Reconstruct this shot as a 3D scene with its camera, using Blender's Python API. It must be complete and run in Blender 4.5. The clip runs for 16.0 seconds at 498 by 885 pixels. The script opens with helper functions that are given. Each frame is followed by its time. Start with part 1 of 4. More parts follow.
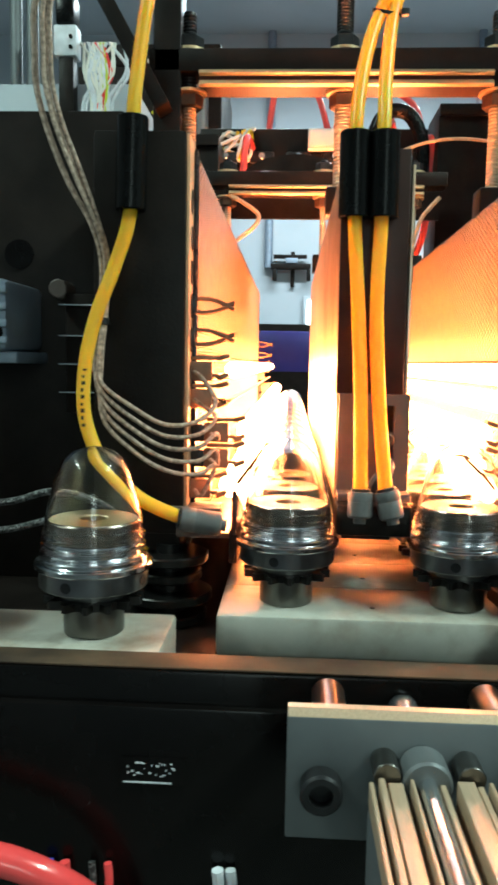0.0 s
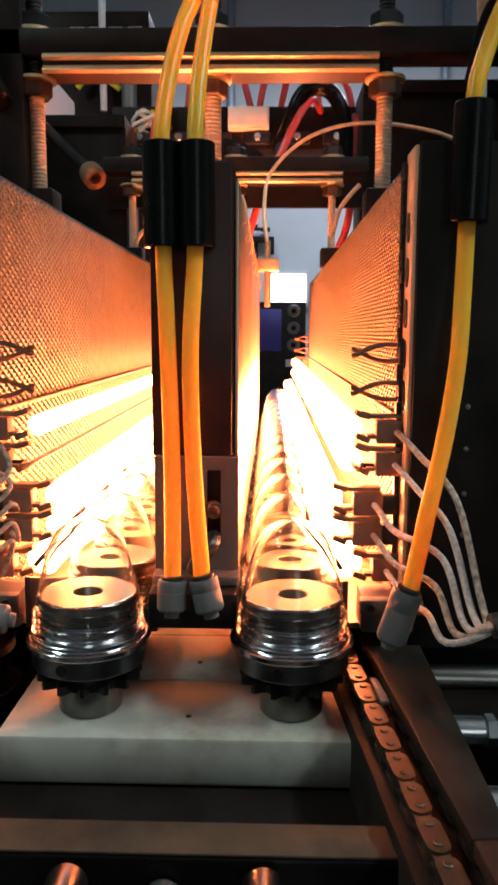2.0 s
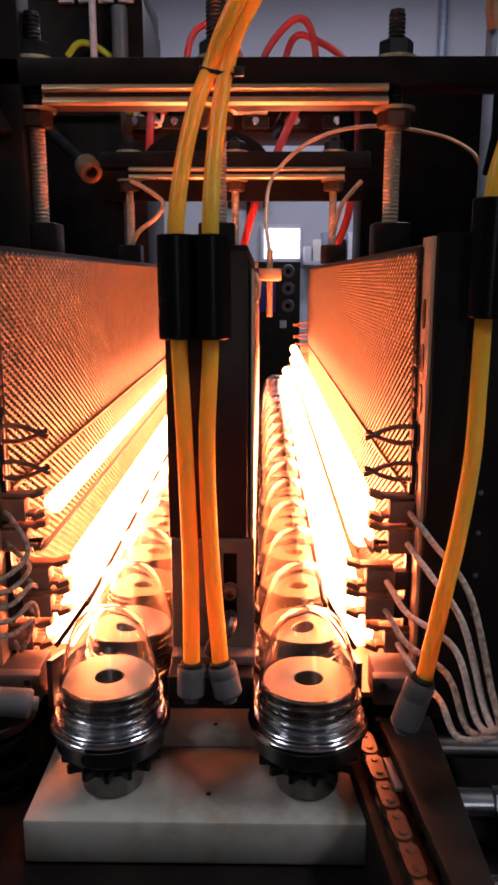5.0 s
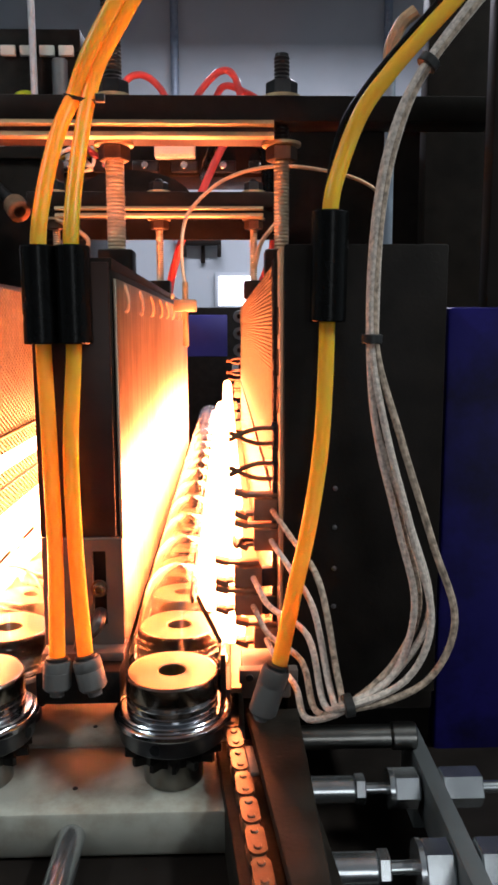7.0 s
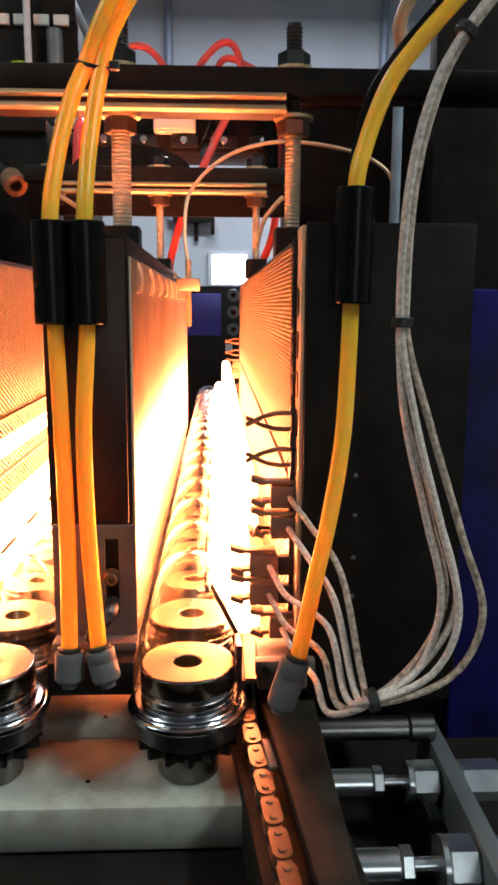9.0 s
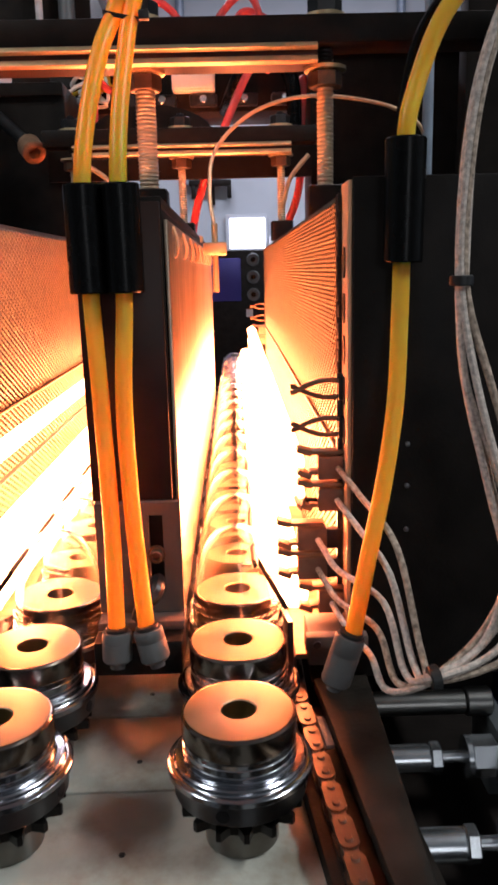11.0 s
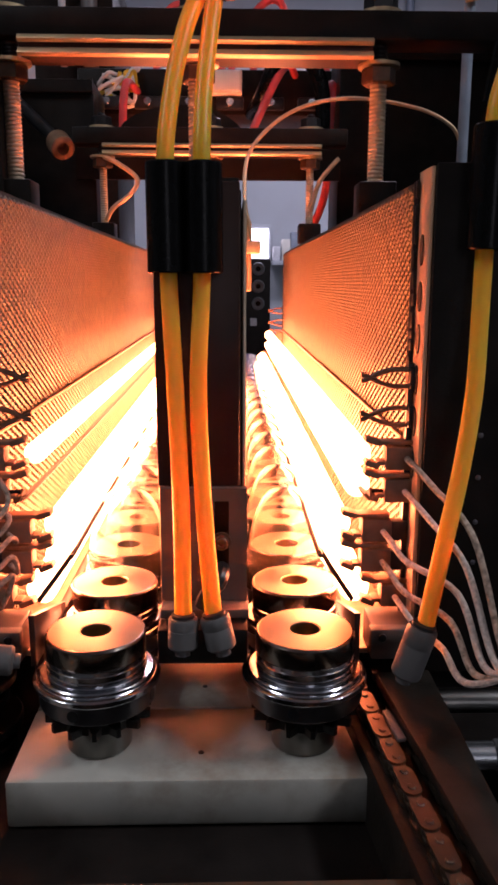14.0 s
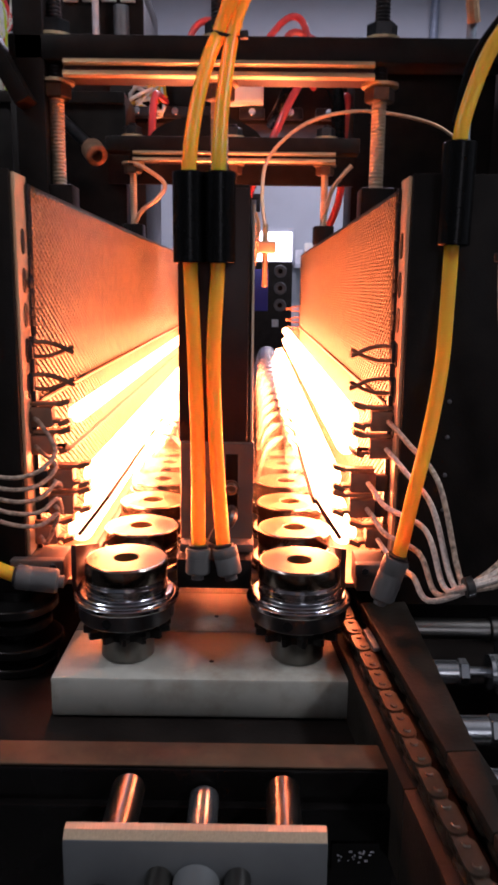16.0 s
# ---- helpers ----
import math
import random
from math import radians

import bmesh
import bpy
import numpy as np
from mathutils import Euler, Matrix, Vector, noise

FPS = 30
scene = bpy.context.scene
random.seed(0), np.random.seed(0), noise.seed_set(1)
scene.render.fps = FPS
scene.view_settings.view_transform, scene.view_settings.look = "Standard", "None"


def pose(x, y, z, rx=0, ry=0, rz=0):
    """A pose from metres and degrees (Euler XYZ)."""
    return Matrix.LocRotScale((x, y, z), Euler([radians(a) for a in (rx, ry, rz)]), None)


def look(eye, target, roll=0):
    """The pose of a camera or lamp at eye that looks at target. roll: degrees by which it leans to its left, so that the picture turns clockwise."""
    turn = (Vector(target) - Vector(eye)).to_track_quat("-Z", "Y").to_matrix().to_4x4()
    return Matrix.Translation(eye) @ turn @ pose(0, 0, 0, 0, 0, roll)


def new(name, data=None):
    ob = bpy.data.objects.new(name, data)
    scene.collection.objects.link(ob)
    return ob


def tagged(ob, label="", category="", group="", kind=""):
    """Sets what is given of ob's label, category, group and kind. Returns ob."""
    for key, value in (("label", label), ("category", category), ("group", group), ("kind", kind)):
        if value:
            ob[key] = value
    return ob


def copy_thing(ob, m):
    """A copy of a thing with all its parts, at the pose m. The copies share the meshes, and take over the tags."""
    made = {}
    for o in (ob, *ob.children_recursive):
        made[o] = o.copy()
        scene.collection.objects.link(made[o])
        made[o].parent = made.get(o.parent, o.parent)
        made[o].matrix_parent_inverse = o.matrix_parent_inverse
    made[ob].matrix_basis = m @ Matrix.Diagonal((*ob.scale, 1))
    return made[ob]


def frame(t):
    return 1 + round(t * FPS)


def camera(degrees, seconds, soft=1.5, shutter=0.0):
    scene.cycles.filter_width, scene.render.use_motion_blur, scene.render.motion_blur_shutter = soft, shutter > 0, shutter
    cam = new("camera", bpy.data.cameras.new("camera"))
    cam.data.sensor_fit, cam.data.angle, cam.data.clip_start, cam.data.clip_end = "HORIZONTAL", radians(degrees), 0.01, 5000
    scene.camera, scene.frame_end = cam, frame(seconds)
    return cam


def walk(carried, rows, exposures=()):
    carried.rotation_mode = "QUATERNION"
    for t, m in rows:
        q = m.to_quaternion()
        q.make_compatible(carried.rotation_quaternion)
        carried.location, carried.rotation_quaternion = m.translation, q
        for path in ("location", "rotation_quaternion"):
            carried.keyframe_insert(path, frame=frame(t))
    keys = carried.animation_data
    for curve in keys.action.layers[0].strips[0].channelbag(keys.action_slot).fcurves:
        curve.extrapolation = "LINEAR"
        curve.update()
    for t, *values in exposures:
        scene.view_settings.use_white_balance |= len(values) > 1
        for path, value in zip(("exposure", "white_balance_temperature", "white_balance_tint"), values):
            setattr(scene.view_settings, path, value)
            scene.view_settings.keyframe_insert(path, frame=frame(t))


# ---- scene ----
cam = camera(35.6, 16.0, soft=3.0, shutter=0.5)
METRES, EYE, TILT, LEAN, TURN = 0.70, 1.175, -5.8, -1.0, 3.1
ROWS = [
    (0.0, 0.0, 0.0, 0.0, -0.0, 0.0, -0.0),
    (0.5, 0.0303, 0.017, 0.0045, -1.32, -0.32, 0.17),
    (1.0, 0.0867, 0.0487, 0.0263, -1.95, -0.97, 0.54),
    (1.5, 0.1459, 0.0882, 0.0665, -2.26, -1.06, 0.83),
    (2.0, 0.163, 0.1311, 0.0907, -1.45, -2.28, 0.89),
    (2.5, 0.156, 0.1541, 0.1552, -1.19, -5.96, 1.04),
    (3.0, 0.1428, 0.1589, 0.2058, -1.41, -6.78, 1.03),
    (5.5, 0.1458, 0.1115, 0.2129, -2.18, -5.82, 1.29),
    (6.0, 0.1732, 0.081, 0.1938, -2.55, -4.56, 1.7),
    (6.5, 0.2238, 0.0824, 0.1804, -4.53, -3.09, 1.64),
    (7.0, 0.2341, 0.0903, 0.1719, -4.66, -2.78, 1.69),
    (7.5, 0.2089, 0.0871, 0.1812, -5.18, -2.82, 1.23),
    (8.0, 0.2058, 0.0868, 0.1746, -5.86, -3.02, 1.05),
    (10.5, 0.2195, 0.1687, 0.1816, -3.94, -6.39, 2.24),
    (11.0, 0.1912, 0.1457, 0.1793, -3.99, -6.8, 2.83),
    (11.5, 0.1945, 0.1324, 0.1808, -4.38, -7.64, 3.02),
    (12.0, 0.1709, 0.1337, 0.1672, -4.58, -7.31, 2.49),
    (12.5, 0.1372, 0.1468, 0.1732, -4.32, -6.81, 2.06),
    (13.0, 0.1324, 0.149, 0.1791, -4.21, -6.23, 1.53),
    (13.5, 0.1332, 0.149, 0.1617, -4.4, -5.63, 1.29),
    (14.0, 0.1232, 0.1579, 0.1588, -4.44, -5.95, 1.25),
    (14.5, 0.1333, 0.1578, 0.1622, -4.4, -6.4, 0.82),
    (15.0, 0.1418, 0.1634, 0.1519, -4.18, -6.45, 0.76),
    (15.5, 0.1307, 0.0963, 0.1337, -3.99, -6.58, 0.95),
    (16.0, 0.1288, 0.0205, 0.1303, -2.73, -5.65, 0.59),
]
EXPOSURES = [(0.0, 1.72, 6300, 2), (1.0, 1.38, 6400, 12), (2.0, 0.74, 6500, 22), (3.0, 0.20, 6600, 44), (5.5, 0.06, 6600, 45), (6.2, 0.44, 6600, 39), (7.0, 1.0, 6600, 28), (8.0, 1.1, 6550, 18), (10.5, 0.86, 6600, 31), (12.5, 0.54, 6550, 38), (14.5, 0.16, 6550, 46), (16.0, 0.60, 6550, 45)]
walk(cam, [(t, pose(0, 0, EYE, TILT, LEAN, TURN) @ pose(METRES * x, METRES * y, METRES * z, 90 + pitch, roll, yaw)) for t, x, y, z, yaw, pitch, roll in ROWS], EXPOSURES)

# ---- world and hall light ----
UPPER_GLOW, LOWER_GLOW = 29.0, 50.0     # the lower tubes burn hotter, raised further for their glare
world = bpy.data.worlds.new("hall")
world.use_nodes = True
scene.world = world
world.node_tree.nodes["Background"].inputs[0].default_value = (0.55, 0.62, 0.75, 1)
world.node_tree.nodes["Background"].inputs[1].default_value = 0.02


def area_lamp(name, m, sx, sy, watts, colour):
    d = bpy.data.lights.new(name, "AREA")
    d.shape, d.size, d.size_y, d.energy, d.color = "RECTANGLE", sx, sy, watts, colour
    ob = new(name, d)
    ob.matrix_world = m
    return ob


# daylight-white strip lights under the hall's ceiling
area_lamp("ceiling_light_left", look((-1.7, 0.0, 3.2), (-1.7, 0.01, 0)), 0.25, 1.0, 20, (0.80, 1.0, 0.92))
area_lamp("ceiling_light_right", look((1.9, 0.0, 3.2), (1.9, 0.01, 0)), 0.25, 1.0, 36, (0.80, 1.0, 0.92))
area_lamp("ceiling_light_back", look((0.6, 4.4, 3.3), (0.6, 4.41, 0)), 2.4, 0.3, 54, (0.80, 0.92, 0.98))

# daylight from the doorway behind the camera
area_lamp("doorway_light", look((0.95, -3.85, 1.8), (0.2, 0.5, 1.2)), 0.9, 2.0, 7.5, (0.82, 1.0, 0.93))

# ---- plan ----
MID = 0.0575            # middle of the oven between its two heater banks
LANES = (0.0, 0.122)    # middles of the two mandrel lanes
ROW_A, PITCH = 0.548, 0.0762
DECK = 1.005            # top of the white pallets
END = 1.775             # far end of the heater banks
DUCT_END = 1.50         # far end of the divider between the lanes


# ---- materials ----
def mat(name, colour, rough=0.5, metal=0.0, vary=0.15, scale=60.0, bump=0.0, bump_scale=400.0, glow=None, stain=None, stain_amount=0.5,
        stain_scale=9.0, transmission=0.0, ior=1.45, coat=0.0, spec=0.5, stretch=None, subsurface=0.0, rough_vary=0.15):
    m = bpy.data.materials.new(name)
    m.use_nodes = True
    nt = m.node_tree
    n, l = nt.nodes, nt.links
    b = n["Principled BSDF"]
    tc = n.new("ShaderNodeTexCoord")
    mp = n.new("ShaderNodeMapping")
    l.new(tc.outputs["Object"], mp.inputs[0])
    if stretch:
        mp.inputs["Scale"].default_value = stretch
    ns = n.new("ShaderNodeTexNoise")
    ns.inputs["Scale"].default_value, ns.inputs["Detail"].default_value = scale, 6
    l.new(mp.outputs[0], ns.inputs["Vector"])
    ramp = n.new("ShaderNodeValToRGB")
    ramp.color_ramp.elements[0].position, ramp.color_ramp.elements[1].position = 0.3, 0.7
    lo = [max(0, c * (1 - vary)) for c in colour]
    hi = [min(1, c * (1 + vary)) for c in colour]
    ramp.color_ramp.elements[0].color, ramp.color_ramp.elements[1].color = (*lo, 1), (*hi, 1)
    l.new(ns.outputs["Fac"], ramp.inputs[0])
    col = ramp.outputs[0]
    if stain:
        n2 = n.new("ShaderNodeTexNoise")
        n2.inputs["Scale"].default_value, n2.inputs["Detail"].default_value, n2.inputs["Roughness"].default_value = stain_scale, 8, 0.65
        l.new(tc.outputs["Object"], n2.inputs["Vector"])
        r2 = n.new("ShaderNodeValToRGB")
        r2.color_ramp.elements[0].position, r2.color_ramp.elements[1].position = 0.48, 0.68
        l.new(n2.outputs["Fac"], r2.inputs[0])
        k = n.new("ShaderNodeMath")
        k.operation = "MULTIPLY"
        k.inputs[1].default_value = stain_amount
        l.new(r2.outputs[0], k.inputs[0])
        mx = n.new("ShaderNodeMix")
        mx.data_type = "RGBA"
        l.new(k.outputs[0], mx.inputs["Factor"])
        l.new(col, mx.inputs["A"])
        mx.inputs["B"].default_value = (*stain, 1)
        col = mx.outputs["Result"]
    l.new(col, b.inputs["Base Color"])
    b.inputs["Metallic"].default_value = metal
    b.inputs["IOR"].default_value = ior
    b.inputs["Transmission Weight"].default_value = transmission
    b.inputs["Coat Weight"].default_value = coat
    b.inputs["Specular IOR Level"].default_value = spec
    if subsurface:
        b.inputs["Subsurface Weight"].default_value = subsurface
        b.inputs["Subsurface Scale"].default_value = 1.0
        b.inputs["Subsurface Radius"].default_value = (0.016, 0.009, 0.003)
    mr = n.new("ShaderNodeMapRange")
    mr.inputs["To Min"].default_value, mr.inputs["To Max"].default_value = max(0, rough * (1 - rough_vary)), min(1, rough * (1 + rough_vary))
    l.new(ns.outputs["Fac"], mr.inputs["Value"])
    l.new(mr.outputs[0], b.inputs["Roughness"])
    if bump:
        nb = n.new("ShaderNodeTexNoise")
        nb.inputs["Scale"].default_value, nb.inputs["Detail"].default_value = bump_scale, 4
        l.new(mp.outputs[0], nb.inputs["Vector"])
        bp = n.new("ShaderNodeBump")
        bp.inputs["Strength"].default_value, bp.inputs["Distance"].default_value = bump, 0.0006
        l.new(nb.outputs["Fac"], bp.inputs["Height"])
        l.new(bp.outputs[0], b.inputs["Normal"])
    if glow:
        b.inputs["Emission Color"].default_value = (*glow[0], 1)
        b.inputs["Emission Strength"].default_value = glow[1]
    return m


M_BLACK = mat("black_painted_steel", (0.011, 0.0085, 0.0075), 0.44, 0, 0.35, 30, 0.25, 500, stain=(0.024, 0.017, 0.013), stain_amount=0.35, spec=0.12)
M_BLACKGLOSS = mat("black_gloss_paint", (0.0035, 0.003, 0.003), 0.22, 0, 0.3, 25, 0.06, 200, stain=(0.007, 0.006, 0.005), stain_amount=0.3, spec=0.15)
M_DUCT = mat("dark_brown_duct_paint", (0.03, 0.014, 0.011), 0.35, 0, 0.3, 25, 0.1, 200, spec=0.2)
M_SLEEVE = mat("black_rubber_sleeve", (0.0035, 0.0035, 0.0035), 0.26, 0, 0.2, 80, 0.05, 150, spec=0.15)
M_STEEL = mat("turned_steel", (0.42, 0.43, 0.46), 0.16, 1, 0.1, 40, 0.02, 300, stretch=(1, 1, 18))
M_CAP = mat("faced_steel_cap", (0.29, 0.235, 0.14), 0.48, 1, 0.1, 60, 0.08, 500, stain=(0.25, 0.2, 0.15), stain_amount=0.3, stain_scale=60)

M_CAPSIDE = mat("turned_cap_side", (0.24, 0.2, 0.17), 0.2, 1, 0.12, 60, stain=(0.12, 0.1, 0.085), stain_amount=0.4, stain_scale=40)


def turned_grain(m, amount):
    """Fine concentric turning marks: gloss drawn out round the object's upright axis."""
    n, l = m.node_tree.nodes, m.node_tree.links
    tg = n.new("ShaderNodeTangent")
    tg.direction_type, tg.axis = "RADIAL", "Z"
    p = n["Principled BSDF"]
    p.inputs["Anisotropic"].default_value = amount
    l.new(tg.outputs[0], p.inputs["Tangent"])


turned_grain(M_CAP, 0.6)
M_FLANGE = mat("grey_steel_flange", (0.17, 0.17, 0.18), 0.3, 1, 0.15, 60, 0.06, 300, stain=(0.12, 0.11, 0.1))
M_SPROCKET = mat("oiled_black_steel", (0.026, 0.024, 0.023), 0.35, 0.8, 0.3, 60)
M_BASE = mat("dull_steel_spindle", (0.2, 0.195, 0.185), 0.3, 1, 0.15, 50, stain=(0.1, 0.08, 0.05))
M_BOLT = mat("zinc_bolt_steel", (0.6, 0.63, 0.66), 0.24, 0.95, 0.15, 80, 0.05, 300)
M_DARKBOLT = mat("black_bolt_and_shade", (0.03, 0.03, 0.032), 0.35, 0.6, 0.3, 80)
M_PALLET = mat("white_plastic_pallet", (0.43, 0.425, 0.375), 0.36, 0, 0.1, 40, 0.1, 200, stain=(0.2, 0.14, 0.09), stain_amount=0.7, stain_scale=16)
M_HOSE = mat("yellow_polyurethane_tube", (0.98, 0.53, 0.055), 0.34, 0, 0.03, 40, subsurface=1.0, spec=0.35)


def let_light_through(m, colour, share):
    """Mixes a translucent layer into a material's surface."""
    n, l = m.node_tree.nodes, m.node_tree.links
    tr, mx = n.new("ShaderNodeBsdfTranslucent"), n.new("ShaderNodeMixShader")
    tr.inputs["Color"].default_value = (*colour, 1)
    mx.inputs["Fac"].default_value = share
    l.new(n["Principled BSDF"].outputs[0], mx.inputs[1])
    l.new(tr.outputs[0], mx.inputs[2])
    l.new(mx.outputs[0], n["Material Output"].inputs["Surface"])


let_light_through(M_HOSE, (1.0, 0.60, 0.11), 0.3)
M_REDCLEAR = mat("translucent_red_tube", (0.85, 0.16, 0.15), 0.15, 0, 0.1, 60, coat=0.3)
let_light_through(M_REDCLEAR, (1.0, 0.22, 0.2), 0.45)
M_REFLECT = mat("polished_reflector", (0.6, 0.49, 0.38), 0.4, 1, 0.28, 25, 0.3, 60, stain=(0.34, 0.24, 0.15), stain_amount=0.7, stain_scale=9, stretch=(1, 5, 0.35))
M_SCORCH = mat("scorched_back_sheet", (0.04, 0.028, 0.017), 0.55, 0.3, 0.25, 25, 0.15, 120, stain=(0.08, 0.05, 0.03), stain_amount=0.5, stain_scale=6)
M_MESH = mat("expanded_metal_mesh", (0.122, 0.108, 0.068), 0.5, 0.4, 0.3, 90, stain=(0.15, 0.105, 0.06), stain_amount=0.5)
M_EDGE = mat("orange_lit_sheet_steel", (0.7, 0.42, 0.24), 0.5, 0.2, 0.15, 40)
M_CERAMIC = mat("brown_ceramic_socket", (0.24, 0.125, 0.08), 0.7, 0, 0.25, 70, 0.2, 300)
M_CLIP = mat("scorched_spring_clip", (0.27, 0.15, 0.09), 0.5, 0.4, 0.3, 80)
M_GREYBLOCK = mat("grey_cast_fitting", (0.095, 0.072, 0.062), 0.55, 0, 0.15, 60, 0.1, 300)
M_ELBOW = mat("grey_plastic_elbow", (0.105, 0.1, 0.098), 0.5, 0, 0.1, 60)
M_WIRE = mat("white_glass_braid_wire", (0.52, 0.44, 0.39), 0.7, 0, 0.38, 420, 0.5, 900)
M_WIREBROWN = mat("brown_and_shaded_braid_wire", (0.36, 0.27, 0.21), 0.7, 0, 0.6, 320, 0.5, 900)
M_WIREBLACK = mat("black_braided_wire", (0.012, 0.012, 0.012), 0.6, 0.1, 0.4, 500, 0.5, 900, stain=(0.45, 0.45, 0.45), stain_amount=0.7, stain_scale=420)
M_LIME = mat("lime_polyurethane_tube", (0.5, 0.62, 0.03), 0.3, 0, 0.1, 50)
M_TIE = mat("black_cable_tie", (0.015, 0.015, 0.015), 0.4)
M_CHAIN = mat("oily_chain_steel", (0.125, 0.1, 0.078), 0.38, 0.9, 0.3, 90, 0.1, 300, stain=(0.05, 0.04, 0.03))
M_BAR = mat("oiled_guide_bar", (0.018, 0.014, 0.011), 0.6, 0.0, 0.4, 40, 0.4, 300, spec=0.15)
M_WORN = mat("worn_brown_steel", (0.075, 0.048, 0.03), 0.62, 0, 0.3, 30, 0.15, 200, stain=(0.02, 0.015, 0.013), stain_amount=0.85, stain_scale=11, spec=0.2)
M_GOLDTONE = mat("gold_toned_steel", (0.56, 0.42, 0.25), 0.4, 0.7, 0.15, 40, 0.1, 200)
M_ROD = mat("threaded_rod_steel", (0.52, 0.42, 0.3), 0.45, 0.6, 0.15, 60)
M_NUT = mat("heat_browned_nut", (0.1, 0.06, 0.038), 0.42, 0.6, 0.25, 80, 0.1, 300)
M_ALU = mat("tan_top_aluminium", (0.52, 0.38, 0.26), 0.42, 0.35, 0.1, 50, 0.05, 200, stretch=(20, 1, 20))
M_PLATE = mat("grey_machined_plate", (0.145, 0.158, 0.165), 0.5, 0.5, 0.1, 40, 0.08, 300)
M_RED = mat("red_polyurethane_tube", (0.78, 0.07, 0.07), 0.2, 0, 0.1, 60, coat=0.3)
M_BLUE = mat("blue_painted_door", (0.012, 0.009, 0.11), 0.35, 0, 0.3, 9, 0.25, 30, stain=(0.004, 0.003, 0.012), stain_amount=0.95, stain_scale=7, spec=0.15)
M_BLUEPANEL = mat("bright_blue_panel", (0.05, 0.042, 0.26), 0.4, 0, 0.1, 12)
M_WALL = mat("hall_wall_paint", (0.42, 0.46, 0.5), 0.8, 0, 0.08, 3, 0.1, 60, stain=(0.3, 0.33, 0.36), stain_amount=0.4, stain_scale=1.5)
M_FLOOR = mat("hall_concrete", (0.2, 0.2, 0.19), 0.7, 0, 0.15, 6, 0.2, 80, stain=(0.1, 0.1, 0.1))
M_WHITEBOX = mat("white_terminal_box", (0.7, 0.68, 0.62), 0.5, 0, 0.05, 40)
M_COPPER = mat("tan_thermocouple_wire", (0.5, 0.33, 0.2), 0.45, 0.3, 0.15, 80)
M_LAMP = mat("glowing_quartz_tube", (0.9, 0.8, 0.7), 0.3, glow=((1.0, 0.26, 0.088), UPPER_GLOW))
M_HOTLAMP = mat("white_hot_quartz_tube", (0.9, 0.8, 0.7), 0.3, glow=((1.0, 0.27, 0.092), LOWER_GLOW))
M_WINDOW = mat("bright_window_pane", (0.8, 0.85, 0.9), 0.4, glow=((0.85, 0.93, 1.0), 3.0))
M_DOORWAY = mat("dull_doorway_pane", (0.8, 0.85, 0.9), 0.4, glow=((0.8, 0.9, 1.0), 0.12))
M_PET = mat("clear_pet", (1, 1, 1), 0.04, 0, 0.0, transmission=1.0, ior=1.35)
M_LABEL = mat("pale_printed_label", (0.6, 0.62, 0.66), 0.5)
M_GREYTANK = mat("grey_cast_motor", (0.24, 0.29, 0.36), 0.5, 0.3, 0.15, 30, 0.1, 200)


# ---- mesh helpers ----
def add_box(bm, x0, x1, y0, y1, z0, z1, bev=0.0, m=None):
    vs = [bm.verts.new((x, y, z)) for x in (x0, x1) for y in (y0, y1) for z in (z0, z1)]
    fs = [bm.faces.new([vs[i] for i in q]) for q in ((0, 1, 3, 2), (4, 6, 7, 5), (0, 4, 5, 1), (2, 3, 7, 6), (0, 2, 6, 4), (1, 5, 7, 3))]
    if m is not None:
        bmesh.ops.transform(bm, matrix=m, verts=vs)
    if bev:
        es = list({e for f in fs for e in f.edges})
        bmesh.ops.bevel(bm, geom=es, offset=bev, segments=2, profile=0.5, affect="EDGES")
    return bm


def add_lathe(bm, prof, seg=32, m=None, caps=True):
    """Turns a profile of (radius, height) about z."""
    rings = []
    for r, z in prof:
        ring = []
        for i in range(seg):
            a = 2 * math.pi * i / seg
            v = Vector((r * math.cos(a), r * math.sin(a), z))
            ring.append(bm.verts.new(m @ v if m is not None else v))
        rings.append(ring)
    for a, b in zip(rings, rings[1:]):
        for i in range(seg):
            j = (i + 1) % seg
            bm.faces.new((a[i], a[j], b[j], b[i]))
    if caps:
        if prof[0][0] > 1e-4:
            bm.faces.new(list(reversed(rings[0])))
        if prof[-1][0] > 1e-4:
            bm.faces.new(rings[-1])
    return bm


def along(p, q):
    """The pose that lays z along the way from p to q, with its origin at p."""
    d = Vector(q) - Vector(p)
    return Matrix.Translation(p) @ d.to_track_quat("Z", "Y").to_matrix().to_4x4(), d.length


def add_rod(bm, p, q, r, seg=16, bev=0.0):
    m, n = along(p, q)
    prof = [(r - bev, 0), (r, bev), (r, n - bev), (r - bev, n)] if bev else [(r, 0), (r, n)]
    return add_lathe(bm, prof, seg, m)


def add_hex(bm, p, q, r):
    m, n = along(p, q)
    c = r * 0.08
    return add_lathe(bm, [(r - c, 0), (r, c), (r, n - c), (r - c, n)], 6, m)


def spline(pts, steps=8):
    P = [Vector(p) for p in pts]
    P = [P[0] * 2 - P[1]] + P + [P[-1] * 2 - P[-2]]
    out = []
    for i in range(1, len(P) - 2):
        a, b, c, d = P[i - 1:i + 3]
        for k in range(steps):
            t = k / steps
            out.append(0.5 * (2 * b + (c - a) * t + (2 * a - 5 * b + 4 * c - d) * t * t + (3 * b - a - 3 * c + d) * t ** 3))
    out.append(P[-2])
    return out


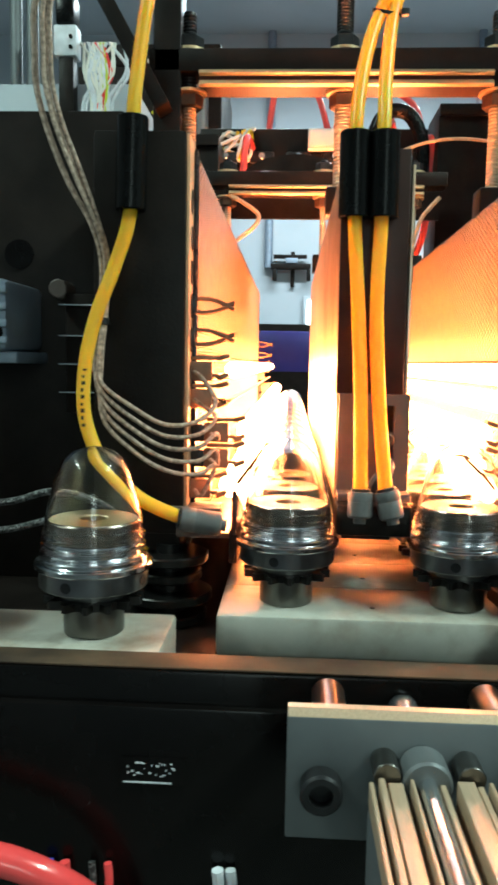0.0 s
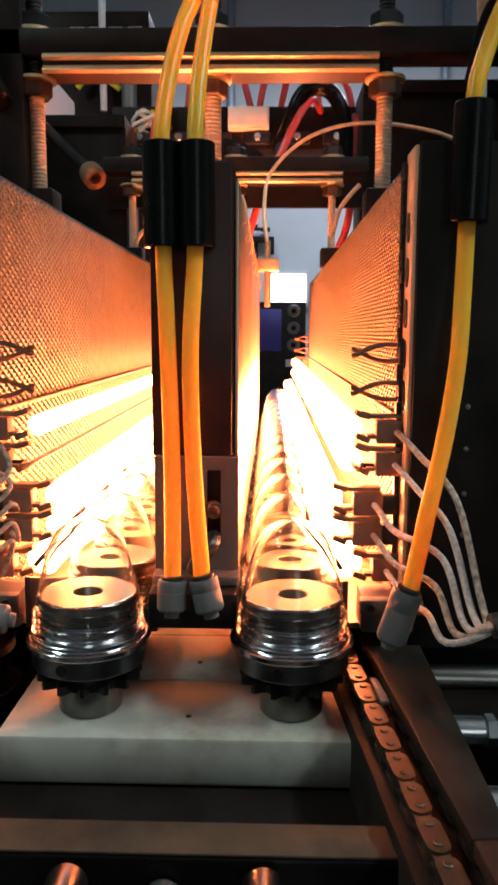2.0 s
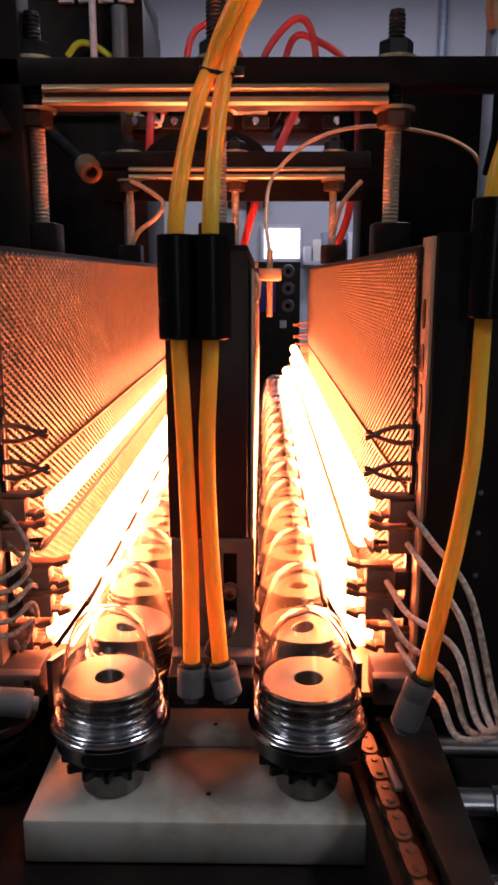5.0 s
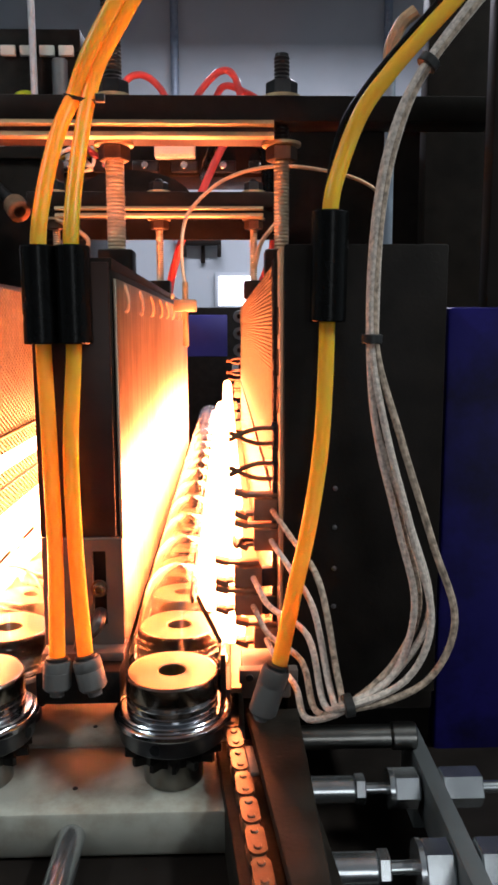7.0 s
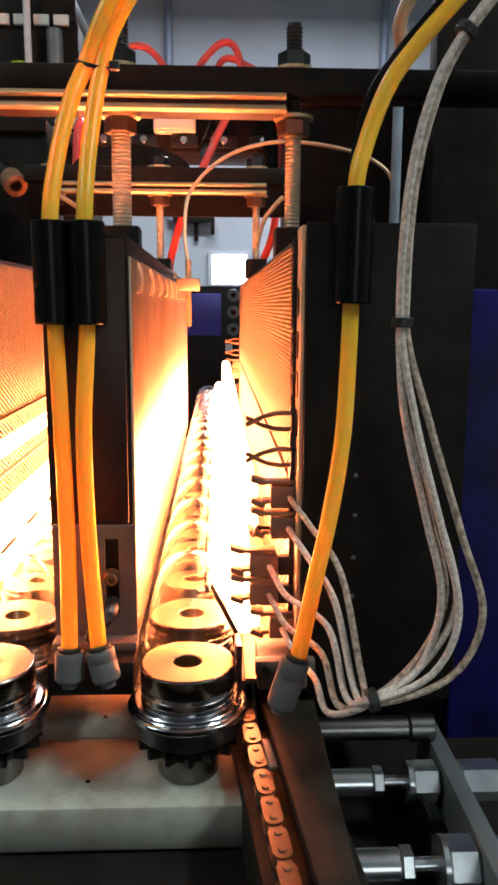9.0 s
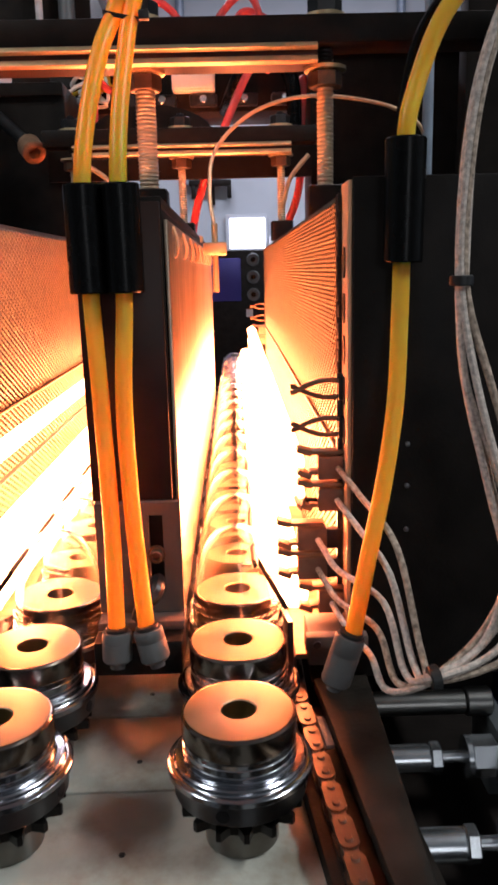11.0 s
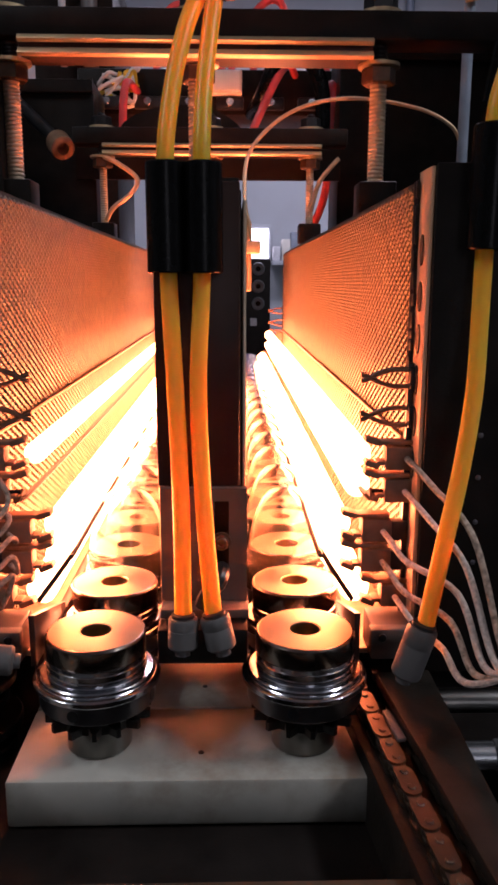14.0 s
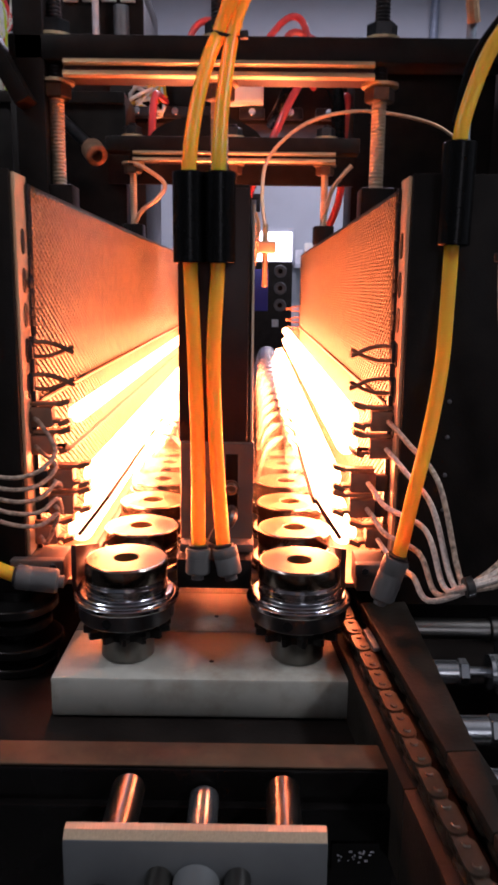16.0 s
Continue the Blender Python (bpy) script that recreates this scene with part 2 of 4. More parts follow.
def add_tube(bm, pts, r, seg=12, steps=8):
    path = spline(pts, steps)
    rings, up = [], None
    for i, p in enumerate(path):
        d = (path[min(i + 1, len(path) - 1)] - path[max(i - 1, 0)]).normalized()
        if up is None:
            up = d.orthogonal().normalized()
        up = (up - d * up.dot(d)).normalized()
        side = d.cross(up)
        rings.append([bm.verts.new(p + up * (r * math.cos(2 * math.pi * k / seg)) + side * (r * math.sin(2 * math.pi * k / seg))) for k in range(seg)])
    for a, b in zip(rings, rings[1:]):
        for k in range(seg):
            j = (k + 1) % seg
            bm.faces.new((a[k], a[j], b[j], b[k]))
    bm.faces.new(list(reversed(rings[0])))
    bm.faces.new(rings[-1])
    return bm


def finish(name, bm, material, smooth=True):
    me = bpy.data.meshes.new(name)
    bmesh.ops.recalc_face_normals(bm, faces=bm.faces[:])
    bm.to_mesh(me)
    bm.free()
    me.materials.append(material)
    if smooth:
        me.shade_smooth()
        me.set_sharp_from_angle(angle=radians(35))
    return me


def part(name, bm, material, parent=None, label="", smooth=True):
    ob = new(name, finish(name, bm, material, smooth))
    if parent is not None:
        ob.parent = parent
    if label:
        ob["label"] = label
    return ob


def B():
    return bmesh.new()


def box_part(name, dims, material, parent=None, bev=0.001, label=""):
    return part(name, add_box(B(), *dims, bev), material, parent, label)


def thing(name, label, category, group="", at=(0, 0, 0)):
    ob = new(name)
    ob.empty_display_size = 0.02
    ob.location = at
    return tagged(ob, label, category, group)


def setting(name, dims, material, label="", bev=0.0):
    return tagged(box_part(name, dims, material, None, bev), label, kind="structure")


# ---- hall ----
setting("floor", (-4, 4, -4, 6.2, -0.1, 0), M_FLOOR, "grey concrete factory floor")
setting("wall_back", (-4, 4, 6.0, 6.2, 0, 3.6), M_WALL, "pale blue-grey painted factory wall")
setting("wall_left", (-4.2, -4, -4, 6.2, 0, 3.6), M_WALL, "pale blue-grey painted factory wall")
setting("wall_right", (4, 4.2, -4, 6.2, 0, 3.6), M_WALL, "pale blue-grey painted factory wall")
setting("wall_front", (-4.2, 4.2, -4.2, -4, 0, 3.6), M_WALL, "pale blue-grey painted factory wall")
setting("ceiling", (-4.2, 4.2, -4.2, 6.2, 3.6, 3.7), M_WALL, "pale painted factory ceiling")
w = tagged(new("window_1"), "bright frosted window in the far wall", kind="structure")
box_part("window_frame", (0.08, 0.385, 5.96, 6.0, 1.42, 1.69), M_WALL, w, 0.004)
box_part("pane", (0.11, 0.366, 5.95, 5.958, 1.45, 1.66), M_WINDOW, w)


# ---- oven base, front beam, decks ----
def oven_base():
    t = thing("oven_base", "black painted steel base cabinet of the heating oven", "machine base")
    box_part("cabinet", (-0.9, 0.75, 0.445, 2.0, 0.0, 0.955), M_BLACK, t, 0.004)
    box_part("deck", (-0.9, 0.17, 0.446, 1.95, 0.955, 0.975), M_BLACK, t, 0.001, "black slide deck under the pallets")
    box_part("front_beam", (-0.9, 0.168, 0.409, 0.4332, 0.9, 1.006), M_BLACKGLOSS, t, 0.002, "black front beam with a worn brown top edge")
    box_part("worn_top", (-0.9, 0.168, 0.4105, 0.4325, 1.0062, 1.0075), M_WORN, t, 0.0004, "worn brown steel top strip")
    box_part("ledge", (-0.9, 0.168, 0.402, 0.4086, 0.88, 0.988), M_BLACKGLOSS, t, 0.0015)
    lp = box_part("label_plate", (-0.088, -0.052, 0.4006, 0.4016, 0.944, 0.960), M_BLACKGLOSS, t, 0, "worn dark label with flecked silver print")
    rnd = random.Random(5)
    box_part("print_line", (-0.087, -0.060, 0.4001, 0.4005, 0.9455, 0.9463), M_LABEL, lp, 0)
    rp = box_part("label_plate", (0.134, 0.160, 0.4006, 0.4016, 0.950, 0.968), M_BLACKGLOSS, t, 0, "worn dark label with flecked silver print")
    for k in range(44):
        x, z, plate = -0.085 + rnd.uniform(0, 0.026), 0.949 + rnd.uniform(0, 0.008), lp
        if k >= 26:
            x, z, plate = 0.137 + rnd.uniform(0, 0.018), 0.956 + rnd.uniform(0, 0.008), rp
        box_part("print_bar", (x, x + rnd.uniform(0.0005, 0.0022), 0.4001, 0.4005, z, z + rnd.uniform(0.0003, 0.0011)), M_LABEL, plate, 0)
    return t


oven_base()


# ---- heater banks ----
def expanded_mesh(name, y0, y1, z0, z1, x, cy, cz, material, parent, s):
    """Staggered diamond openings, each a four-sided rim with depth."""
    ny, nz = int((y1 - y0) / cy), int((z1 - z0) / cz)
    verts, faces = [], []
    for j in range(nz * 2 - 1):
        for i in range(ny - (j % 2)):
            c_y, c_z = y0 + (i + 0.5 + 0.5 * (j % 2)) * cy, z0 + (j + 1) * cz / 2
            k = len(verts)
            for f, d in ((1.0, 0.0), (0.50, 0.0012 * s)):
                for a, b in ((-f, 0), (0, -f), (f, 0), (0, f)):
                    verts.append((x + d + (0.0003 * s if b < 0 else 0), c_y + a * cy / 2, c_z + b * cz / 2))
            for q in range(4):
                r = (q + 1) % 4
                faces.append((k + q, k + r, k + 4 + r, k + 4 + q))
    me = bpy.data.meshes.new(name)
    me.from_pydata(verts, [], faces)
    me.materials.append(material)
    ob = new(name, me)
    ob.parent = parent
    return ob


LAMPS = ((0.1025, 1.170), (0.1025, 1.149), (0.0890, 1.123), (0.0890, 1.103), (0.1025, 1.079))


def heater_bank(s):
    """One bank: s is 1 for the right one and -1 for the left one; u runs outwards from the oven's middle."""
    X = lambda u: MID + s * u
    bx = lambda u0, u1: (min(X(u0), X(u1)), max(X(u0), X(u1)))
    t = thing("heater_bank", "heater bank of glowing infrared tubes before a perforated reflector", "heater bank", "heater banks")
    outer = 0.24 if s > 0 else 0.205
    box_part("end_plate", (*bx(0.137, outer), 0.577, 0.5805, 1.045, 1.342), M_BLACK, t, 0.001, "black painted end plate")
    box_part("back_plate", (*bx(0.1360, 0.1390), 0.6085, END, 1.03, 1.337), M_SCORCH, t, 0.0005, "heat-tinted steel reflector sheet")
    box_part("housing", (*bx(0.1395, outer), 0.582, 1.49, 1.03, 1.332), M_BLACK, t, 0.002)
    expanded_mesh("mesh_sheet", 0.6085, END - 0.002, 1.04, 1.335, X(0.1330), 0.0116, 0.0060, M_MESH, t, -s)
    # bare edge strip, oval slots, between end plate and mesh; lamplight put into its orange
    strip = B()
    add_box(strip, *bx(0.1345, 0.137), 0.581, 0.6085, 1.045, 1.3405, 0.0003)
    part("edge_strip", strip, M_EDGE, t, "bare steel edge strip, coloured orange for the lamplight")
    # solid dark ovals on the strip stand for the shade inside the slots
    for z in (1.295, 1.268, 1.243, 1.218, 1.192, 1.165):
        b = B()
        m = Matrix.Translation((X(0.1343), 0.594, z)) @ Euler((0, radians(90), 0)).to_matrix().to_4x4() @ Matrix.Diagonal((1.6, 0.75, 1, 1))
        add_lathe(b, [(0.0056, -0.0006), (0.0056, 0.0006)], 16, m)
        part("slot", b, M_DARKBOLT, t)
    seam = B()
    rnd = random.Random(21)
    z = 1.05
    while z < 1.33:
        h = rnd.uniform(0.004, 0.012)
        w = rnd.uniform(0.002, 0.007)
        add_box(seam, *bx(0.1318, 0.1338), 0.6075 - w, 0.6075 + rnd.uniform(0.001, 0.004), z, z + h, 0.0004)
        z += h + rnd.uniform(0.0005, 0.004)
    add_rod(seam, (X(0.1332), 0.6075, 1.045), (X(0.1332), 0.6075, 1.335), 0.0022, 8)
    part("mesh_edge", seam, M_DARKBOLT, t, "ragged dark edge of the mesh")
    for k, (u, z) in enumerate(LAMPS):
        if k == 1 and s < 0:      # the left bank's second pair of sockets is empty
            continue
        # lower tubes and the right upper ones are thickened to stand for glare
        b = B()
        add_rod(b, (X(u), 0.607, z), (X(u), END - 0.03, z), (0.0066 if s < 0 else 0.0082) if k < 2 else 0.0098, 14)
        part("lamp_tube", b, M_LAMP if k < 2 else M_HOTLAMP, t, "white-hot infrared quartz tube")
    # thin dark guard wires stretched before the tubes
    for pts in ([(X(0.0755), END - 0.02, 1.112), (X(0.0755), 1.0, 1.112), (X(0.0757), 0.61, 1.112), (X(0.0785), 0.600, 1.108), (X(0.086), 0.585, 1.098), (X(0.0950), 0.568, 1.087)],
                [(X(0.1045), END - 0.02, 1.1465), (X(0.1045), 1.0, 1.1465), (X(0.1045), 0.615, 1.1465), (X(0.110), 0.603, 1.1462), (X(0.120), 0.600, 1.146)]):
        part("guard_wire", add_tube(B(), pts, 0.0017, 8, 5), M_BLACK, t, "thin dark guard wire")
    # pale ledge along the mesh just above the upper tube
    box_part("mesh_ledge", (*bx(0.1298, 0.1324), 0.612, END - 0.01, 1.1775, 1.1802), M_CLIP, t, 0.0006, "pale metal ledge along the mesh")
    for y in (0.600, END - 0.02):
        post = B()
        add_box(post, *bx(0.1305, 0.1342), y - 0.002, y + 0.002, 1.05, 1.228, 0.0006)
        part("terminal_post", post, M_DARKBOLT, t)
        # empty spring clips above the lamps
        for z in (1.2185, 1.1945):
            for k in (1, -1):
                b = B()
                add_tube(b, [(X(0.134), y, z + k * 0.005), (X(0.122), y, z + k * 0.0052), (X(0.112), y, z + k * 0.0025), (X(0.104), y, z - k * 0.0016), (X(0.1015), y, z - k * 0.002)], 0.0017, 7, 5)
                part("spring_clip", b, M_CLIP, t, "empty scorched spring clip")
            b = B()
            add_box(b, *bx(0.131, 0.138), y - 0.005, y + 0.005, z - 0.007, z + 0.007, 0.001)
            part("clip_block", b, M_DARKBOLT, t)
        for u, z in LAMPS:
            b = B()
            add_box(b, *bx(u + 0.0155, u + 0.0345), y - 0.006, y + 0.006, z - 0.0088, z + 0.006, 0.001)
            sock = part("lamp_socket", b, M_CERAMIC, t, "brown ceramic lamp socket")
            # flat contact springs above and below, each ending in a bent dark tab
            for k, zz in ((1, z + 0.0085), (-1, z - 0.0045)):
                b = B()
                add_box(b, *bx(u + 0.010, u + (0.033 if k > 0 else 0.0154)), y - 0.005, y + 0.005, zz - 0.0013, zz + 0.0013, 0.0004)
                m = Matrix.Translation((X(u + 0.0072), y, zz + k * 0.0009)) @ Euler((0, radians((16 if k > 0 else 22) * s), 0)).to_matrix().to_4x4()
                add_box(b, -0.0048, 0.0048, -0.0055, 0.0055, -0.0019, 0.0019, 0.0007, m)
                part("contact_spring", b, M_CLIP, sock)
            if u < 0.1:
                b = B()
                add_box(b, *bx(u + 0.0346, 0.1340), y - 0.004, y + 0.004, z - 0.0085, z + 0.0045, 0.0008)
                part("standoff", b, M_DARKBOLT, sock)
    # foot block and tray below the lamps
    box_part("foot_block", (*bx(0.109, 0.142), 0.575, 0.605, 1.043, 1.066), M_GREYBLOCK, t, 0.0015, "grey cast foot block")
    box_part("clamp_bar", (*bx(0.107, 0.146), 0.566, 0.5748, 1.058, 1.0675), M_GREYBLOCK, t, 0.0012, "grey clamp bar on the foot block")
    for u in (0.114, 0.138):
        part("clamp_screw", add_rod(B(), (X(u), 0.5658, 1.0628), (X(u), 0.564, 1.0628), 0.0026, 12, 0.0004), M_DARKBOLT, t)
    box_part("lamp_tray", (*bx(0.1018, 0.1335), 0.59, END, 1.04, 1.044), M_CLIP, t, 0.0005)
    # side rails along the lane
    b = add_box(B(), *bx(0.0950, 0.0985), 0.556, 0.640, 1.0505, 1.083, 0.0004)
    for v in b.verts:
        if v.co.y > 0.6 and v.co.z > 1.07:
            v.co.z = 1.056
    part("rail_end", b, M_DUCT, t, "brown tapered end plate of the lane rail")
    box_part("lane_rail", (*bx(0.0955, 0.1015), 0.575, END, 1.024, 1.050), M_DUCT, t, 0.0006, "dark guide rail beside the lane")
    return t


heater_bank(1)
heater_bank(-1)


# ---- middle divider ----
def divider():
    t = thing("divider_wall", "black air duct between the two lanes with steel reflector sides", "divider")
    box_part("duct", (0.0375, 0.085, 0.589, DUCT_END, 1.078, 1.328), M_BLACK, t, 0.001, "black duct")
    box_part("front_cap", (0.034, 0.084, 0.585, 0.5888, 1.154, 1.332), M_DUCT, t, 0.001)
    box_part("top_rail", (0.05, 0.084, 0.60, DUCT_END, 1.3285, 1.336), M_BLACK, t, 0.001)
    for x in (0.0345, 0.0858):
        box_part("reflector_sheet", (x, x + 0.0022, 0.59, DUCT_END, 1.074, 1.322), M_REFLECT, t, 0.0004, "bright steel reflector sheet")
    for k in range(9):
        for z in (1.312,):
            b = B()
            y = 0.63 + k * 0.095
            add_tube(b, [(0.0880, y, z + 0.008), (0.0905, y, z), (0.0905, y, z - 0.008), (0.0882, y, z - 0.011)], 0.0013, 6, 4)
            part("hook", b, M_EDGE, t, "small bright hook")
    # slotted bracket
    br = B()
    for d in ((0.036, 0.0685, 1.082, 1.154), (0.0775, 0.0885, 1.082, 1.154), (0.0685, 0.0775, 1.146, 1.154), (0.0685, 0.0775, 1.082, 1.096)):
        add_box(br, d[0], d[1], 0.579, 0.5845, d[2], d[3])
    bmesh.ops.remove_doubles(br, verts=br.verts[:], dist=1e-5)
    br = part("bracket", br, M_GREYBLOCK, t, "grey slotted steel bracket")
    b = B()
    m, _ = along((0.073, 0.5785, 1.121), (0.073, 0.572, 1.121))
    add_lathe(b, [(0.0058, 0), (0.0058, 0.0012), (0.0042, 0.0013), (0.0042, 0.006), (0.0034, 0.0068), (0.0022, 0.0068), (0.0022, 0.004), (0.0001, 0.004)], 20, m)
    part("bolt", b, M_NUT, br, "socket head bolt")
    part("drain_fitting", add_tube(B(), [(0.073, 0.580, 1.103), (0.073, 0.571, 1.102), (0.071, 0.567, 1.098), (0.064, 0.566, 1.091), (0.061, 0.566, 1.0835)], 0.0048, 10), M_DARKBOLT, t, "small black elbow fitting")
    box_part("bracket_foot", (0.036, 0.0895, 0.566, 0.589, 1.0755, 1.0815), M_GREYBLOCK, t, 0.0008)
    box_part("manifold", (0.035, 0.0885, 0.552, 0.6, 1.053, 1.075), M_BLACK, t, 0.0015, "black water manifold block")
    box_part("lower_wall", (0.042, 0.08, 0.6, DUCT_END, 1.04, 1.0775), M_BLACK, t, 0.001)
    return t


divider()


# ---- yellow hoses ----
def elbow(parent, top, foot, r=0.0088):
    b = B()
    m, n = along(foot, top)
    add_lathe(b, [(r * 0.5, -0.004), (r * 0.5, -0.0005), (r * 0.86, 0), (r, 0.0015), (r, n * 0.62), (r * 0.985, n * 0.63), (r * 0.985, n * 0.66), (r, n * 0.67), (r, n * 0.93), (r * 0.94, n), (r * 0.62, n)], 14, m)
    f = part("fitting", b, M_ELBOW, parent, "grey plastic push-in elbow")
    part("release_ring", add_lathe(B(), [(r * 0.6, n + 0.0001), (r * 0.78, n + 0.0004), (r * 0.78, n + 0.0022), (r * 0.6, n + 0.0026)], 20, m), M_TIE, f, "dark release ring")


def sleeve(parent, p, q, r=0.0112):
    b = B()
    m, n = along(p, q)
    add_lathe(b, [(0.006, 0.0005), (r - 0.0006, 0), (r, 0.0008), (r, n - 0.0008), (r - 0.0006, n), (0.006, n - 0.0005)], 24, m)
    part("sleeve", b, M_SLEEVE, parent, "black rubber sleeve")


def hose(label, pts, sl, fit):
    t = thing("yellow_hose", label, "hose", "yellow hoses")
    b = B()
    add_tube(b, pts, 0.005, 16, 8)
    part("tube", b, M_HOSE, t)
    sleeve(t, *sl)
    elbow(t, *fit)
    return t


hose("translucent yellow hose with a black sleeve at the oven's middle",
     [(0.051, 0.545, 1.080), (0.050, 0.556, 1.15), (0.047, 0.566, 1.217), (0.0435, 0.576, 1.28), (0.0425, 0.577, 1.34), (0.046, 0.589, 1.38), (0.053, 0.602, 1.415), (0.0605, 0.612, 1.437), (0.0705, 0.612, 1.462), (0.0855, 0.614, 1.49), (0.110, 0.618, 1.53), (0.15, 0.63, 1.60), (0.22, 0.67, 1.68)],
     ((0.0428, 0.577, 1.281), (0.0425, 0.577, 1.341)), ((0.051, 0.545, 1.086), (0.0507, 0.543, 1.068)))
hose("translucent yellow hose with a black sleeve at the oven's middle",
     [(0.069, 0.545, 1.082), (0.063, 0.556, 1.15), (0.0602, 0.566, 1.217), (0.0625, 0.576, 1.28), (0.0627, 0.577, 1.34), (0.0635, 0.588, 1.374), (0.0665, 0.602, 1.409), (0.0705, 0.612, 1.437), (0.0772, 0.617, 1.46), (0.0915, 0.620, 1.486), (0.115, 0.625, 1.525), (0.157, 0.64, 1.59), (0.23, 0.68, 1.67)],
     ((0.0634, 0.577, 1.281), (0.0632, 0.577, 1.341)), ((0.069, 0.545, 1.087), (0.0735, 0.543, 1.068)))
hose("translucent yellow hose clipped to the black end plate",
     [(0.187, 0.53, 1.08), (0.198, 0.538, 1.13), (0.208, 0.547, 1.171), (0.2155, 0.555, 1.215), (0.219, 0.564, 1.256), (0.2205, 0.568, 1.294), (0.2215, 0.568, 1.359), (0.228, 0.574, 1.387), (0.242, 0.583, 1.421), (0.26, 0.589, 1.446), (0.282, 0.594, 1.471), (0.306, 0.60, 1.497), (0.36, 0.62, 1.56), (0.44, 0.66, 1.62)],
     ((0.2205, 0.566, 1.294), (0.2215, 0.566, 1.36)), ((0.187, 0.53, 1.086), (0.178, 0.531, 1.056)))
hose("translucent yellow hose clipped to the black end plate",
     [(-0.070, 0.54, 1.063), (-0.105, 0.544, 1.077), (-0.133, 0.549, 1.101), (-0.148, 0.553, 1.134), (-0.149, 0.557, 1.171), (-0.142, 0.561, 1.207), (-0.129, 0.565, 1.244), (-0.118, 0.566, 1.283), (-0.116, 0.566, 1.348), (-0.114, 0.57, 1.379), (-0.111, 0.575, 1.41), (-0.108, 0.58, 1.435), (-0.10, 0.6, 1.5), (-0.09, 0.65, 1.6)],
     ((-0.118, 0.566, 1.283), (-0.116, 0.566, 1.348)), ((-0.076, 0.541, 1.0645), (-0.048, 0.545, 1.060)))


t = thing("hose_print", "faint dark print on the yellow hose", "hose print")
rnd = random.Random(17)
for k in range(9):
    f = k / 8
    x, z = -0.1478 - 0.0012 * math.sin(f * 3.1), 1.128 + 0.040 * f
    box_part("print_bar", (x - 0.0012, x + 0.0014 - 0.001 * (k % 2), 0.5521 + 0.0042 * f - 0.0052, 0.5521 + 0.0042 * f - 0.0044, z, z + rnd.uniform(0.0014, 0.003)), M_WORN, t, 0)
t = thing("hose_tie", "black cable tie round the two middle hoses", "cable tie")
part("band", add_lathe(B(), [(0.0105, -0.0012), (0.0112, -0.0012), (0.0112, 0.0012), (0.0105, 0.0012), (0.0105, -0.0012)], 28,
                       Matrix.Translation((0.0655, 0.612, 1.437)) @ Euler((radians(18), radians(12), 0)).to_matrix().to_4x4() @ Matrix.Diagonal((1, 0.56, 1, 1)), False), M_TIE, t)
part("head", add_box(B(), 0.0755, 0.0815, 0.6065, 0.6115, 1.4335, 1.4385, 0.0006), M_TIE, t)


# ---- top frame: beams and threaded rods ----
def frame_beam(y, z, x0, x1, s0, s1, label):
    t = thing("frame_beam", label, "steel beam", "frame beams")
    box_part("web", (x0, x1, y - 0.02, y + 0.02, z + 0.015, z + 0.039), M_BLACK, t, 0.0015)
    box_part("channel", (s0, s1, y - 0.018, y + 0.018, z + 0.0005, z + 0.0148), M_DUCT, t, 0, "dark brown inside of the steel channel")
    # lamplight from below is put into the strips' gold colour, and they tilt towards it
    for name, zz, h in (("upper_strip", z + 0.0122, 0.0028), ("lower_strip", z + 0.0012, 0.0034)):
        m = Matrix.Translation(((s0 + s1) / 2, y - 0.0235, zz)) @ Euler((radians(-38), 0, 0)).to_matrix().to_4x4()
        part(name, add_box(B(), (s0 - s1) / 2, (s1 - s0) / 2, -0.0022, 0.0022, -h, h, 0.0006, m), M_GOLDTONE, t, "bare steel strip, coloured gold for the lamplight")
    return t


def threaded_rod(x, y, z0, z1, zbeam, r=0.0078, label="threaded steel rod with hexagon nuts through the frame beam"):
    t = thing("threaded_rod", label, "threaded rod", "threaded rods")
    top, step = zbeam + 0.0002, 0.0036
    # rod is split at the beam; its unlit upper part is put in as dark colour
    for name, a, c, m in (("rod", z0, top, M_ROD), ("rod_top_unlit", top + 0.0001, z1, M_DARKBOLT)):
        b = B()
        prof = [(r - 0.0012, a)]
        for i in range(int((c - a) / step)):
            z = a + step * i
            prof += [(r - 0.0011, z + 0.0004), (r - 0.0001, z + 0.0014), (r, z + 0.0022), (r - 0.0010, z + 0.0033)]
        prof.append((r - 0.0012, c))
        add_lathe(b, prof, 18, Matrix.Translation((x, y, 0)))
        part(name, b, m, t)
    for a, h, rr in ((zbeam - 0.018, 0.014, 0.0155), (zbeam + 0.0395 + 0.003, 0.014, 0.0155)):
        b = B()
        add_hex(b, (x, y, a), (x, y, a + h), rr)
        part("nut", b, M_DARKBOLT if a > zbeam else M_NUT, t)
    for a in (zbeam - 0.0035, zbeam + 0.0395):
        b = B()
        add_rod(b, (x, y, a), (x, y, a + 0.003), 0.019, 24)
        part("washer", b, M_GOLDTONE, t)
    box_part("foot", (x - 0.017, x + 0.017, y - 0.017, y + 0.017, z0 - 0.008, z0 + 0.022), M_BLACK, t, 0.002, "black foot block")
    return t


frame_beam(0.88, 1.47, -0.16, 0.42, -0.105, 0.205, "black steel frame beam over the oven mouth")
frame_beam(1.40, 1.468, -0.16, 0.26, -0.115, 0.22, "black steel frame beam over the oven")
